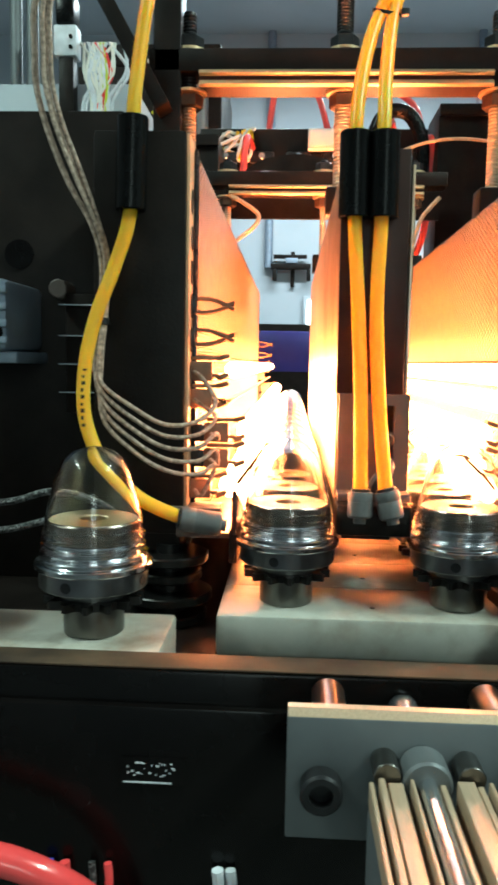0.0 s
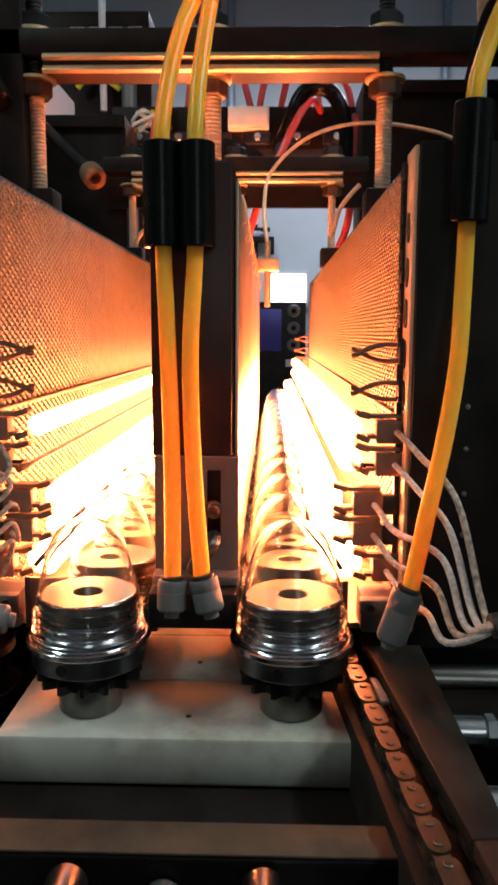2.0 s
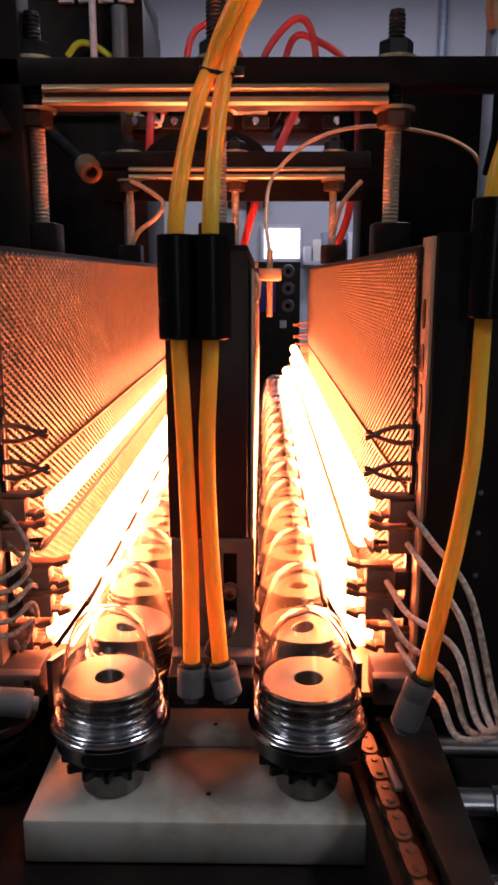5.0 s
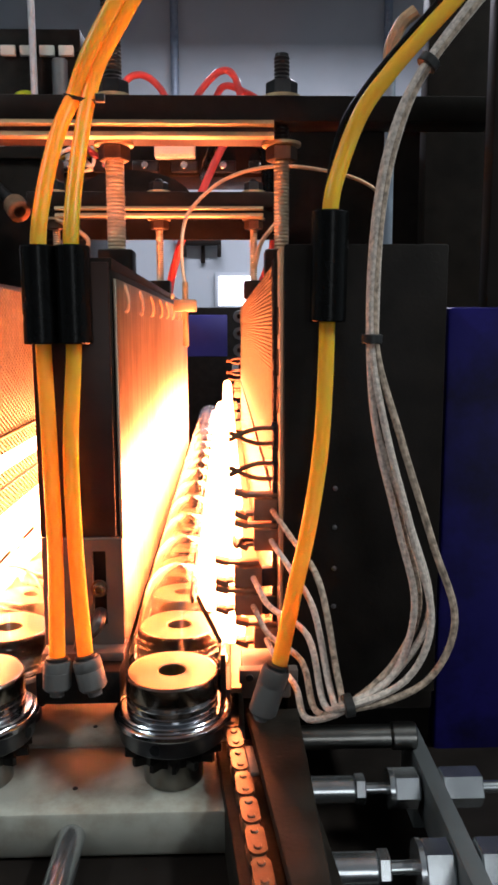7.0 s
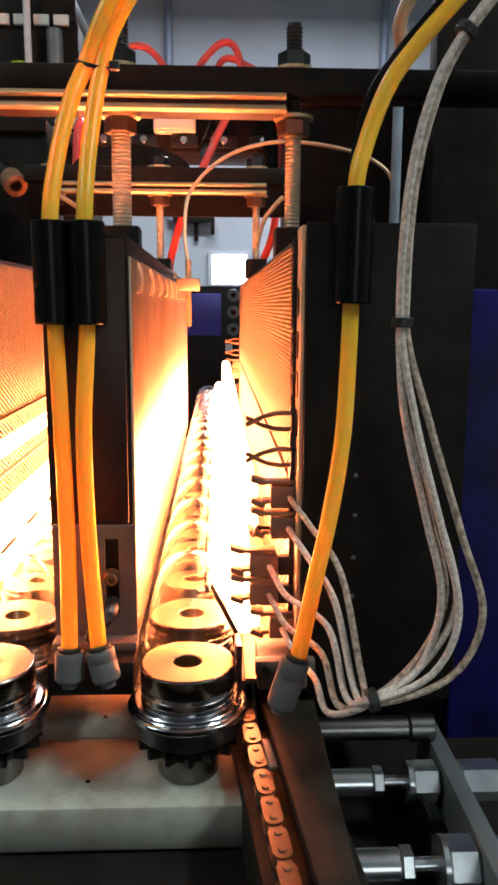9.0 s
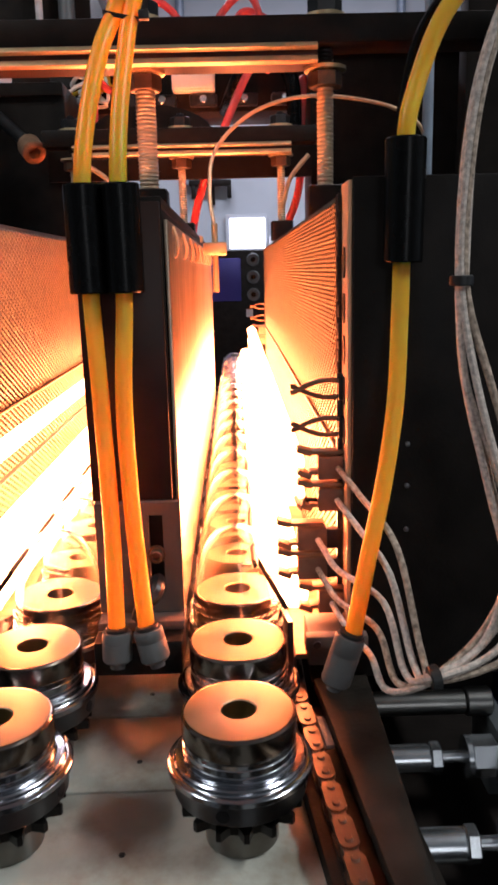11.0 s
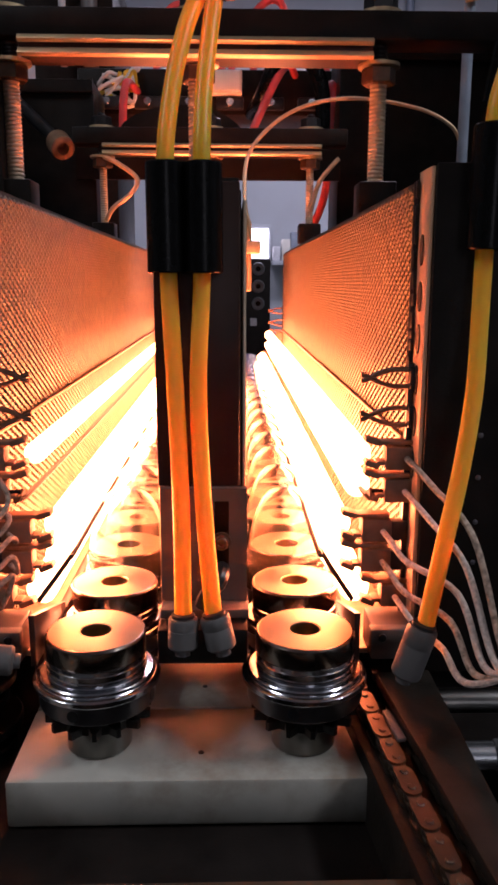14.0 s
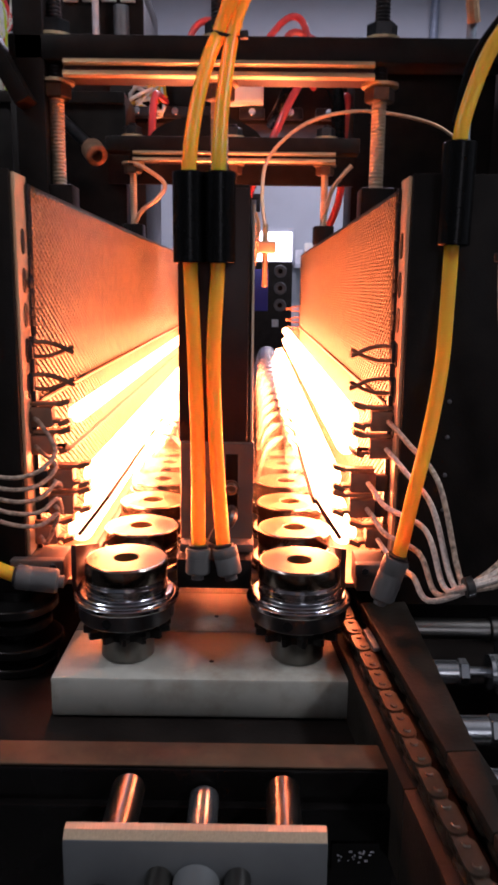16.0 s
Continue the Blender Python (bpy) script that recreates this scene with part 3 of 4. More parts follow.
for x in (-0.118, 0.05, 0.214):
    threaded_rod(x, 0.88, 1.345, 1.78 if x == 0.05 else 1.552, 1.47, 0.0094 if x == 0.05 else 0.0078)
    threaded_rod(x if x != 0.214 else 0.205, 1.40, 1.345, 1.53, 1.468, 0.0062)


# ---- pallets, mandrels, preforms ----
def mandrel():
    t = thing("mandrel", "turned steel preform mandrel with a dark sprocket on a pallet", "mandrel", "mandrels")
    part("spindle", add_lathe(B(), [(0.0183, 0), (0.019, 0.0008), (0.019, 0.019)], 32), M_BASE, t, "dull steel spindle foot")
    b = B()
    teeth = 14
    ring = []
    for z in (0.0190, 0.0240):
        vs = []
        for i in range(teeth):
            a0 = 2 * math.pi * i / teeth
            for f, r in ((0.0, 0.0250), (0.34, 0.0250), (0.58, 0.0312), (0.76, 0.0312)):
                a = a0 + 2 * math.pi / teeth * f
                vs.append(b.verts.new((r * math.cos(a), r * math.sin(a), z)))
        ring.append(vs)
    n = len(ring[0])
    for i in range(n):
        b.faces.new((ring[0][i], ring[0][(i + 1) % n], ring[1][(i + 1) % n], ring[1][i]))
    b.faces.new(list(reversed(ring[0])))
    b.faces.new(ring[1])
    part("sprocket", b, M_SPROCKET, t, "oily black sprocket")
    part("neck", add_lathe(B(), [(0.022, 0.0241), (0.022, 0.0295)], 28), M_BASE, t)
    b = add_lathe(B(), [(0.026, 0.0295), (0.0328, 0.0298), (0.0338, 0.0308), (0.0338, 0.0412), (0.0345, 0.0416)], 48)
    fl = part("flange", b, M_FLANGE, t, "grey steel flange with radial holes")
    # dark plugs stand for the shaded insides of the radial holes
    for k in range(4):
        a = radians(-105 + 90 * k)
        b = B()
        p = Vector((math.cos(a), math.sin(a), 0))
        add_rod(b, p * 0.028 + Vector((0, 0, 0.0356)), p * 0.03405 + Vector((0, 0, 0.0356)), 0.0034, 16)
        part("radial_hole", b, M_DARKBOLT, fl)
    prof = [(0.034, 0.0417), (0.0364, 0.0420), (0.0369, 0.0427), (0.0369, 0.0452), (0.0360, 0.0460), (0.0338, 0.0463), (0.0334, 0.0467), (0.0334, 0.0484), (0.0326, 0.0491), (0.0290, 0.0494), (0.0287, 0.0498),
            (0.0287, 0.0522), (0.0281, 0.0526), (0.0281, 0.0534), (0.0287, 0.0538), (0.0287, 0.0560), (0.0281, 0.0564), (0.0279, 0.0584)]
    part("collar", add_lathe(B(), prof, 56), M_STEEL, t, "polished stepped collar")
    prof = [(0.0279, 0.0585), (0.0286, 0.0592), (0.0290, 0.0600), (0.0290, 0.0706), (0.0282, 0.0717), (0.0274, 0.0718)]
    cap = part("cap", add_lathe(B(), prof, 56, caps=False), M_CAPSIDE, t, "dark turned steel cap")
    # the lamps' golden light is put into the face's colour; the side stays darker
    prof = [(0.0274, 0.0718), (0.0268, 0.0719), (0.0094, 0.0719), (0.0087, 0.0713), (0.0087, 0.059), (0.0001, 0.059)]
    part("face", add_lathe(B(), prof, 56, caps=False), M_CAP, cap, "faced steel ring with a centre bore, coloured golden for the lamplight")
    return t


def preform():
    t = thing("preform", "clear plastic dome-shaped preform with a threaded neck on a mandrel", "preform", "preforms")
    neck = [(0.0296, 0.0497), (0.0336, 0.0499), (0.0336, 0.0518), (0.0314, 0.0523), (0.0314, 0.0545), (0.0326, 0.0551), (0.0326, 0.0567), (0.0313, 0.0573), (0.0313, 0.0602), (0.0323, 0.0608), (0.0323, 0.0624), (0.0312, 0.063), (0.0310, 0.066), (0.0296, 0.066)]
    nb = add_lathe(B(), neck + neck[:1], 48, caps=False)
    bmesh.ops.remove_doubles(nb, verts=nb.verts[:], dist=0.00003)
    nk = part("threaded_neck", nb, M_PET, t, "clear threaded neck")
    nk.visible_shadow = False
    out = [(0.0306, 0.0662), (0.0300, 0.072), (0.0276, 0.083), (0.0246, 0.0945), (0.0218, 0.1025), (0.0182, 0.109), (0.013, 0.1137), (0.0065, 0.1162), (0.0001, 0.117)]
    inn = [(max(0.0001, r - 0.0013), z - (0.0013 if i > 4 else 0)) for i, (r, z) in enumerate(out)]
    b = add_lathe(B(), out + inn[::-1] + out[:1], 48, caps=False)
    bmesh.ops.remove_doubles(b, verts=b.verts[:], dist=0.00005)
    d = part("dome", b, M_PET, t, "clear rounded dome")
    d.visible_shadow = False
    return t


def pallet():
    t = thing("pallet", "white plastic pallet carrying two mandrels, oil-stained", "pallet", "pallets")
    b = add_box(B(), -0.108, 0.108, -PITCH / 2 + 0.0004, PITCH / 2 - 0.0004, -0.029, 0.0, 0.0024)
    part("plate", b, M_PALLET, t)
    b = B()
    add_hex(b, (0.0, -0.012, -0.0005), (0.0, -0.012, 0.0006), 0.0018)
    part("screw", b, M_DARKBOLT, t)
    return t


XP = sum(LANES) / 2
protos = {}


def set_of_row(row, domed):
    """A pallet, its two mandrels and, where they carry them, the two preforms."""
    made = []
    for kind, maker, dx in (("pallet", pallet, 0), ("mandrel", mandrel, -0.061), ("mandrel", mandrel, 0.061), ("preform", preform, -0.061), ("preform", preform, 0.061)):
        if kind == "preform" and not domed:
            continue
        if kind not in protos:
            ob = protos[kind] = maker()
        else:
            ob = copy_thing(protos[kind], pose(0, 0, 0))
        ob.location = (XP + dx, ROW_A + PITCH * row, DECK + (0.0007 if kind != "pallet" else 0))
        made.append((ob, dx, ob.location.z))
    return made


TRAIN = [(row, set_of_row(row, True)) for row in range(15)]
INCOMING = [set_of_row(-1, k == 0) for k in range(4)]
# (slide in, slid, push starts, pushed) for each incoming pallet
MOVES = ((2.05, 2.5, 2.9, 3.0), (5.95, 6.4, 6.8, 6.93), (9.75, 10.2, 11.1, 11.22), (13.98, 14.45, 15.1, 15.22))


def pushes(t):
    """How many pitches the train has gone at t."""
    return sum(min(1, max(0, (t - a) / (b - a))) for _, _, a, b in MOVES)


def train_rows(ob, dx, z, row):
    rows = [(0.0, pose(XP + dx, ROW_A + PITCH * row, z))]
    for k, (_, _, a, b) in enumerate(MOVES):
        for t in (a, b):
            rows.append((t, pose(XP + dx, ROW_A + PITCH * (row + pushes(t)), z)))
    rows.append((16.0, pose(XP + dx, ROW_A + PITCH * (row + pushes(16.0)), z)))
    return rows


def incoming_rows(k, dx, z):
    wait, far = -0.243, -0.57
    s, e, a, b = MOVES[k]
    y = ROW_A - PITCH
    rows = []
    if k == 0:
        rows = [(0.0, (wait, y))]
    else:
        last = MOVES[k - 1][1]
        rows = [(0.0, (far, y)), (last + 0.7, (far, y)), (last + 1.3, (wait, y))]
    m = 0.5 * (s + e)
    rows += [(s, (wait, y)), (m, (wait * 0.42, y)), (e - 0.1, (wait * 0.1, y)), (e, (0, y)), (a, (0, y))]
    out = [(t, pose(XP + dx + x, yy, z)) for t, (x, yy) in rows]
    done = pushes(a)
    out.append((b, pose(XP + dx, ROW_A, z)))
    for _, _, c, d in MOVES[k + 1:]:
        for t in (c, d):
            out.append((t, pose(XP + dx, ROW_A + PITCH * (pushes(t) - done - 1), z)))
    if out[-1][0] < 16.0:
        out.append((16.0, out[-1][1]))
    return out


# ---- pusher cylinder at the front ----
def pusher():
    t = thing("pusher_cylinder", "aluminium guided air cylinder with a grey end plate and steel rods", "air cylinder")
    pl = box_part("end_plate", (0.002, 0.125, 0.343, 0.3515, 0.955, 1.0136), M_PLATE, t, 0.0006, "grey machined end plate")
    # broad chamfer along the plate's upper edge, its paler tan standing for light on top
    b = B()
    ends = [[b.verts.new((x, y, z)) for y, z in ((0.3434, 1.0137), (0.3465, 1.017), (0.3513, 1.017), (0.3513, 1.0137))] for x in (0.0022, 0.1248)]
    b.faces.new(ends[0])
    b.faces.new(ends[1][::-1])
    for i in range(4):
        j = (i + 1) % 4
        b.faces.new((ends[0][j], ends[0][i], ends[1][i], ends[1][j]))
    bmesh.ops.recalc_face_normals(b, faces=b.faces[:])
    part("lit_edge", b, M_ALU, pl, "upper edge, paler tan for the light on the plate's top")
    for x in (0.018, 0.109):
        b = B()
        m, _ = along((x, 0.3428, 0.981), (x, 0.333, 0.981))
        add_lathe(b, [(0.0098, 0), (0.0098, 0.0085), (0.0086, 0.0097), (0.0055, 0.0097), (0.0055, 0.004), (0.0001, 0.004)], 28, m)
        part("bolt", b, M_DARKBOLT, pl, "black socket head bolt")
    for x in (0.0235, 0.1065):
        b = B()
        add_rod(b, (x, 0.3518, 1.0), (x, 0.4017, 1.0), 0.0088, 20, 0.0006)
        part("rod", b, M_BASE, t, "steel guide rod")
    b = B()
    add_rod(b, (0.064, 0.245, 0.992), (0.064, 0.328, 0.992), 0.0042, 16)
    m, n = along((0.064, 0.328, 0.992), (0.064, 0.405, 0.992))
    add_lathe(b, [(0.0072, 0), (0.0082, 0.001), (0.0082, 0.022)], 6, m)
    add_lathe(b, [(0.0078, 0.0221), (0.0080, 0.023), (0.0080, n - 0.001), (0.0070, n)], 24, m)
    rod = part("push_rod", b, M_BOLT, t, "bright steel push rod with wrench flats")
    part("rod_housing", add_rod(B(), (0.064, 0.326, 0.992), (0.064, 0.3428, 0.992), 0.0112, 28, 0.0012), M_PLATE, t, "dark grey rod housing")
    body = B()
    add_box(body, 0.038, 0.092, 0.05, 0.327, 0.93, 0.982, 0.002)
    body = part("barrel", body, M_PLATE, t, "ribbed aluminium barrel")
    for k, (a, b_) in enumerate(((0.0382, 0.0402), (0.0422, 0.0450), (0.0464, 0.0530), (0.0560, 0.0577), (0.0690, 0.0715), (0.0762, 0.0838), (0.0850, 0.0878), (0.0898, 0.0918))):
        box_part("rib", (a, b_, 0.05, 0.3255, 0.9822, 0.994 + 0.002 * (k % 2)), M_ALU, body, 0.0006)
    for x in (0.0465, 0.0835):
        b = B()
        add_rod(b, (x, 0.3275, 0.995), (x, 0.3429, 0.995), 0.0062, 18, 0.0005)
        part("stub", b, M_BASE, t)
    return t, rod


PUSHER, PUSH_ROD = pusher()


def push_rod_rows():
    """The rod comes out behind each pallet, holds, and draws back."""
    rows = [(0.0, pose(0, 0, 0))]
    for _, _, p, q in MOVES:
        rows += [(p - 0.12, pose(0, 0, 0)), (p, pose(0, 0.028, 0)), (q, pose(0, 0.028 + PITCH, 0)), (q + 0.6, pose(0, 0.028 + PITCH, 0)), (q + 0.74, pose(0, 0, 0))]
    rows.append((16.0, pose(0, 0, 0)))
    return rows


# ---- chain, guide bar ----
CHAIN_Z = 1.022
RUN = [(0.196, 0.20), (0.1595, 0.575), (0.1595, 1.50)]


def chain_loop():
    """A closed path of (x, y): the run beside the lane, round the far wheel, back under the cover, round the near wheel."""
    pts = [Vector(p) for p in RUN]
    far, near = Vector((0.1595 + 0.0095, 1.50)), Vector((0.196 + 0.0095, 0.20))
    for k in range(1, 9):
        a = math.pi - math.pi * k / 8
        pts.append(far + 0.0095 * Vector((math.cos(a), math.sin(a))))
    pts.append(Vector((0.1595 + 0.019, 0.575)))
    for k in range(0, 9):
        a = -math.pi * k / 8
        pts.append(near + 0.0095 * Vector((math.cos(a), math.sin(a))))
    return pts


LOOP = chain_loop()
SEG = [(b - a).length for a, b in zip(LOOP, LOOP[1:] + LOOP[:1])]
ROUND = sum(SEG)


def on_loop(s):
    s %= ROUND
    for k, n in enumerate(SEG):
        if s <= n:
            a, b = LOOP[k], LOOP[(k + 1) % len(LOOP)]
            return a + (b - a) * (s / n)
        s -= n
    return LOOP[0]


def chain():
    t = thing("roller_chain", "oily roller chain running beside the mandrel lane", "chain")
    count = int(ROUND / 0.0254)
    step = ROUND / count
    plate = B()
    for z in (-0.004, 0.004):
        vs = []
        for zz in (z - 0.0008, z + 0.0008):
            ring = []
            for i in range(24):
                a = 2 * math.pi * i / 24
                c = 0.0063 if math.cos(a) > 0 else -0.0063
                ring.append(plate.verts.new((0.0052 * math.sin(a), c + 0.0056 * math.cos(a), zz)))
            vs.append(ring)
        for i in range(24):
            j = (i + 1) % 24
            plate.faces.new((vs[0][i], vs[0][j], vs[1][j], vs[1][i]))
        plate.faces.new(list(reversed(vs[0])))
        plate.faces.new(vs[1])
    for y in (-0.00635, 0.00635):
        add_rod(plate, (0, y, -0.0056), (0, y, 0.0058), 0.0022, 10, 0.0004)
        add_rod(plate, (0, y, -0.003), (0, y, 0.003), 0.0039, 12)
    add_box(plate, -0.0038, 0.0038, 0.0075, 0.0178, -0.003, -0.0018)
    add_box(plate, -0.0038, 0.0038, 0.0075, 0.0178, 0.0018, 0.003)
    me = finish("link", plate, M_CHAIN)
    links = []
    for k in range(count):
        ob = new("link", me)
        ob.parent = t
        links.append((ob, k * step))
    return links


LINKS = chain()
CHAIN_SPEED = 0.062


def link_rows(s0):
    rows = []
    for k in range(81):
        t = 0.2 * k
        s = s0 + CHAIN_SPEED * t
        p, q = on_loop(s - 0.006), on_loop(s + 0.006)
        c = (p + q) / 2
        a = math.degrees(math.atan2(q.y - p.y, q.x - p.x)) - 90
        rows.append((t, pose(c.x, c.y, CHAIN_Z, 0, 0, a)))
    return rows


def guide_bar():
    t = thing("chain_guide", "oiled dark guide bar covering the chain's return run", "guide bar")
    turn = math.degrees(math.atan2(0.0365, 0.375))
    place = Matrix.Translation((0.193, 0.385, 1.0275)) @ Euler((0, 0, radians(turn))).to_matrix().to_4x4()
    for name, x0, x1, z0, z1 in (("cover", -0.005, 0.030, 0.0, 0.008), ("side_rail", 0.0265, 0.0315, -0.07, -0.0005)):
        b = B()
        # the outer edge draws in towards the chain, then follows it
        for y0, y1, s0, s1 in ((0.0, 0.19, 0.018, 0.0), (-0.06, -0.0004, 0.027, 0.018), (-0.2, -0.0604, 0.027, 0.027)):
            piece = add_box(B(), x0, x1, y0, y1, z0, z1, 0.0015)
            for v in piece.verts:
                if v.co.x > 0.02:
                    v.co.x -= s0 + (s1 - s0) * (v.co.y - y0) / (y1 - y0)
            me = bpy.data.meshes.new("piece")
            piece.to_mesh(me)
            piece.free()
            b.from_mesh(me)
            bpy.data.meshes.remove(me)
        bmesh.ops.transform(b, matrix=place, verts=b.verts[:])
        part(name, b, M_BAR, t)
    b = B()
    add_box(b, -0.026, 0.026, 0.0, 0.19, -0.07, -0.0125, 0.001, place)
    add_box(b, -0.026, -0.001, -0.2, -0.0004, -0.07, -0.0125, 0.001, place)
    part("track", b, M_BAR, t)
    box_part("rear_cover", (0.169, 0.204, 0.576, 1.54, 1.0272, 1.0315), M_BAR, t, 0.001)
    # added grey strip: a glint on the guide bar, made as a solid piece
    b = B()
    add_box(b, -0.0108, -0.0055, 0.125, 0.155, 0.0, 0.003, 0.001, place)
    part("glint_strip", b, M_ELBOW, t, "grey strip standing for a glint beside the chain")
    return t


guide_bar()


# ---- adjusting bolts on the side ----
def adjuster(y, z, x0, r, rn):
    t = thing("adjusting_bolt", "bright steel adjusting bolt with hexagon nuts in a bracket bar", "adjusting bolt", "adjusting bolts")
    part("boss", add_rod(B(), (x0 - 0.02, y, z), (x0 + 0.024, y, z), r, 24, 0.001), M_BOLT, t)
    part("collar", add_hex(B(), (x0 + 0.0242, y, z), (x0 + 0.031, y, z), r * 1.12), M_BOLT, t)
    part("stud", add_rod(B(), (x0 + 0.0312, y, z), (x0 + 0.125, y, z), r * 0.45, 16), M_BOLT, t)
    part("washer", add_rod(B(), (x0 + 0.046, y, z), (x0 + 0.0488, y, z), rn * 1.02, 24), M_BOLT, t)
    part("lock_nut", add_hex(B(), (x0 + 0.049, y, z), (x0 + 0.0655, y, z), rn), M_BOLT, t, "large hexagon lock nut")
    part("end_nut", add_hex(B(), (x0 + 0.080, y, z), (x0 + 0.106, y, z), rn), M_BOLT, t, "hexagon end nut")
    return t


adjuster(0.545, 0.995, 0.214, 0.0085, 0.0125)
adjuster(0.473, 0.993, 0.215, 0.0090, 0.0148)
adjuster(0.425, 0.988, 0.219, 0.0090, 0.0148)
t = thing("tie_bar", "round dark steel tie bar beside the oven", "bar")
part("bar", add_rod(B(), (0.19, 0.575, 1.0145), (0.268, 0.575, 1.0145), 0.0078, 24, 0.001), M_BASE, t)
part("collar", add_rod(B(), (0.268, 0.575, 1.0145), (0.285, 0.575, 1.0145), 0.0092, 24, 0.001), M_BASE, t)
t = thing("bracket_bar", "grey flat steel bracket bar holding the adjusting bolts", "bracket")
part("bar", add_box(B(), 0.2815, 0.2925, 0.3, 0.60, 0.975, 1.008, 0.001), M_PLATE, t)
part("foot", add_box(B(), 0.2815, 0.2925, 0.56, 0.60, 0.9555, 0.9748, 0.001), M_PLATE, t)

# ---- wires ----
def wire_bundle(label, paths, ties, material, radius):
    t = thing("wire_bundle", label, "wire bundle", "wire bundles")
    for k, pts in enumerate(paths):
        part("wire", add_tube(B(), pts, radius, 8, 6), material[k % len(material)], t)
    for p, q, r in ties:
        part("cable_tie", add_rod(B(), p, q, r, 14, 0.0005), M_TIE, t, "black cable tie")
    return t


TRUNK = [(0.40, 0.53, 1.60), (0.31, 0.51, 1.485), (0.263, 0.506, 1.425), (0.247, 0.507, 1.39), (0.239, 0.507, 1.345), (0.237, 0.505, 1.285), (0.243, 0.502, 1.235), (0.259, 0.498, 1.18), (0.270, 0.494, 1.135), (0.255, 0.489, 1.099), (0.2235, 0.4845, 1.084)]
WIDTH = (0.8, 0.6, 0.4, 0.42, 0.42, 0.4, 0.8, 1.6, 2.0, 1.4, 0.6)
rnd = random.Random(7)
paths = []
for k in range(5):
    a = 2 * math.pi * k / 5 + 0.4
    pts = []
    for i, p in enumerate(TRUNK):
        w = WIDTH[i] * 0.0042
        fan = (k - 2) * 0.0034 if 6 <= i <= 9 else 0
        pts.append(Vector(p) + Vector((math.cos(a) * w + fan, math.sin(a) * w, -fan * 0.6 + rnd.uniform(-0.5, 0.5) * w)))
    zs = (1.079, 1.103, 1.123, 1.149, 1.170)[k]
    xs = (0.184, 0.175, 0.175, 0.1875, 0.188)[k]
    pts += [(0.203 + 0.0045 * k, 0.500, 1.068 + 0.005 * k), (0.199 + 0.0035 * k, 0.532, 1.072 + 0.0165 * k), (xs + 0.010, 0.566, zs - 0.012), (xs + 0.003, 0.580, zs - 0.004), (xs, 0.5925, zs - 0.001)]
    paths.append(pts)
# two of the five wires are darker: shade on the upper trunk put into colour
wire_bundle("looped bundle of white braided wires tied with black cable ties", paths,
            [((0.2210, 0.4842, 1.0835), (0.2262, 0.4848, 1.0845), 0.0065), ((0.262, 0.506, 1.424), (0.265, 0.506, 1.428), 0.0058), ((0.2366, 0.505, 1.282), (0.2366, 0.505, 1.287), 0.0058)], (M_WIRE, M_WIREBROWN, M_WIRE), 0.0020)

TRUNK_L = [(-0.10, 0.56, 1.52), (-0.168, 0.55, 1.44), (-0.178, 0.555, 1.385), (-0.174, 0.559, 1.349), (-0.159, 0.564, 1.307), (-0.144, 0.568, 1.273), (-0.138, 0.572, 1.245), (-0.140, 0.571, 1.208), (-0.143, 0.570, 1.175)]
paths = []
for k in range(5):
    a = 2 * math.pi * k / 5
    pts = [Vector(p) + Vector((math.cos(a), 0.5 * math.sin(a), 0.3 * math.sin(a + 1))) * (0.0062 if i < 5 else 0.003) for i, p in enumerate(TRUNK_L)]
    zs = (1.079, 1.103, 1.123, 1.149, 1.170)[k]
    xs = (-0.073, -0.061, -0.061, -0.074, -0.074)[k]
    pts += [(-0.139, 0.568, 1.140 + 0.006 * (k - 1)), (-0.117, 0.567, 1.110 + 0.008 * k), (-0.092, 0.569, 1.095 + 0.0085 * k), (-0.068, 0.572, 1.092 + 0.010 * k), (-0.056, 0.582, 1.098 + 0.012 * k), (xs + 0.006, 0.590, zs - 0.006), (xs, 0.594, zs - 0.002)]
    paths.append(pts)
wire_bundle("bundle of white braided wires hanging beside the heater bank", paths, [((-0.1405, 0.5715, 1.202), (-0.1402, 0.5715, 1.207), 0.0055)], (M_WIREBROWN,), 0.0017)

# sensor wire that arches over the right lane
t = thing("sensor_wire", "thin tan sensor wire arching over the lane to a hanging probe", "wire")
part("wire", add_tube(B(), [(0.103, 1.16, 1.345), (0.098, 1.18, 1.396), (0.108, 1.2, 1.449), (0.16, 1.2, 1.494), (0.234, 1.2, 1.511), (0.323, 1.2, 1.5), (0.37, 1.2, 1.478), (0.386, 1.2, 1.45)], 0.0026, 8), M_COPPER, t)
b = B()
add_box(b, 0.088, 0.118, 1.145, 1.175, 1.312, 1.328, 0.0015)
part("probe_holder", b, M_GOLDTONE, t, "small brass probe holder")
part("holder_arm", add_box(B(), 0.08, 0.088, 1.15, 1.17, 1.3285, 1.336, 0.001), M_GOLDTONE, t)
part("probe", add_rod(B(), (0.103, 1.16, 1.265), (0.103, 1.16, 1.352), 0.004, 12, 0.0006), M_GOLDTONE, t)
for pts in ([(-0.112, 1.37, 1.462), (-0.09, 1.37, 1.452), (-0.062, 1.37, 1.430), (-0.073, 1.37, 1.408), (-0.10, 1.375, 1.388), (-0.112, 1.38, 1.37)],
            [(0.246, 1.37, 1.462), (0.232, 1.37, 1.447), (0.216, 1.375, 1.425), (0.205, 1.38, 1.385)]):
    t = thing("sensor_lead", "bent tan sensor lead under the rear frame beam", "wire", "sensor leads")
    part("lead", add_tube(B(), pts, 0.0036, 8), M_COPPER, t)
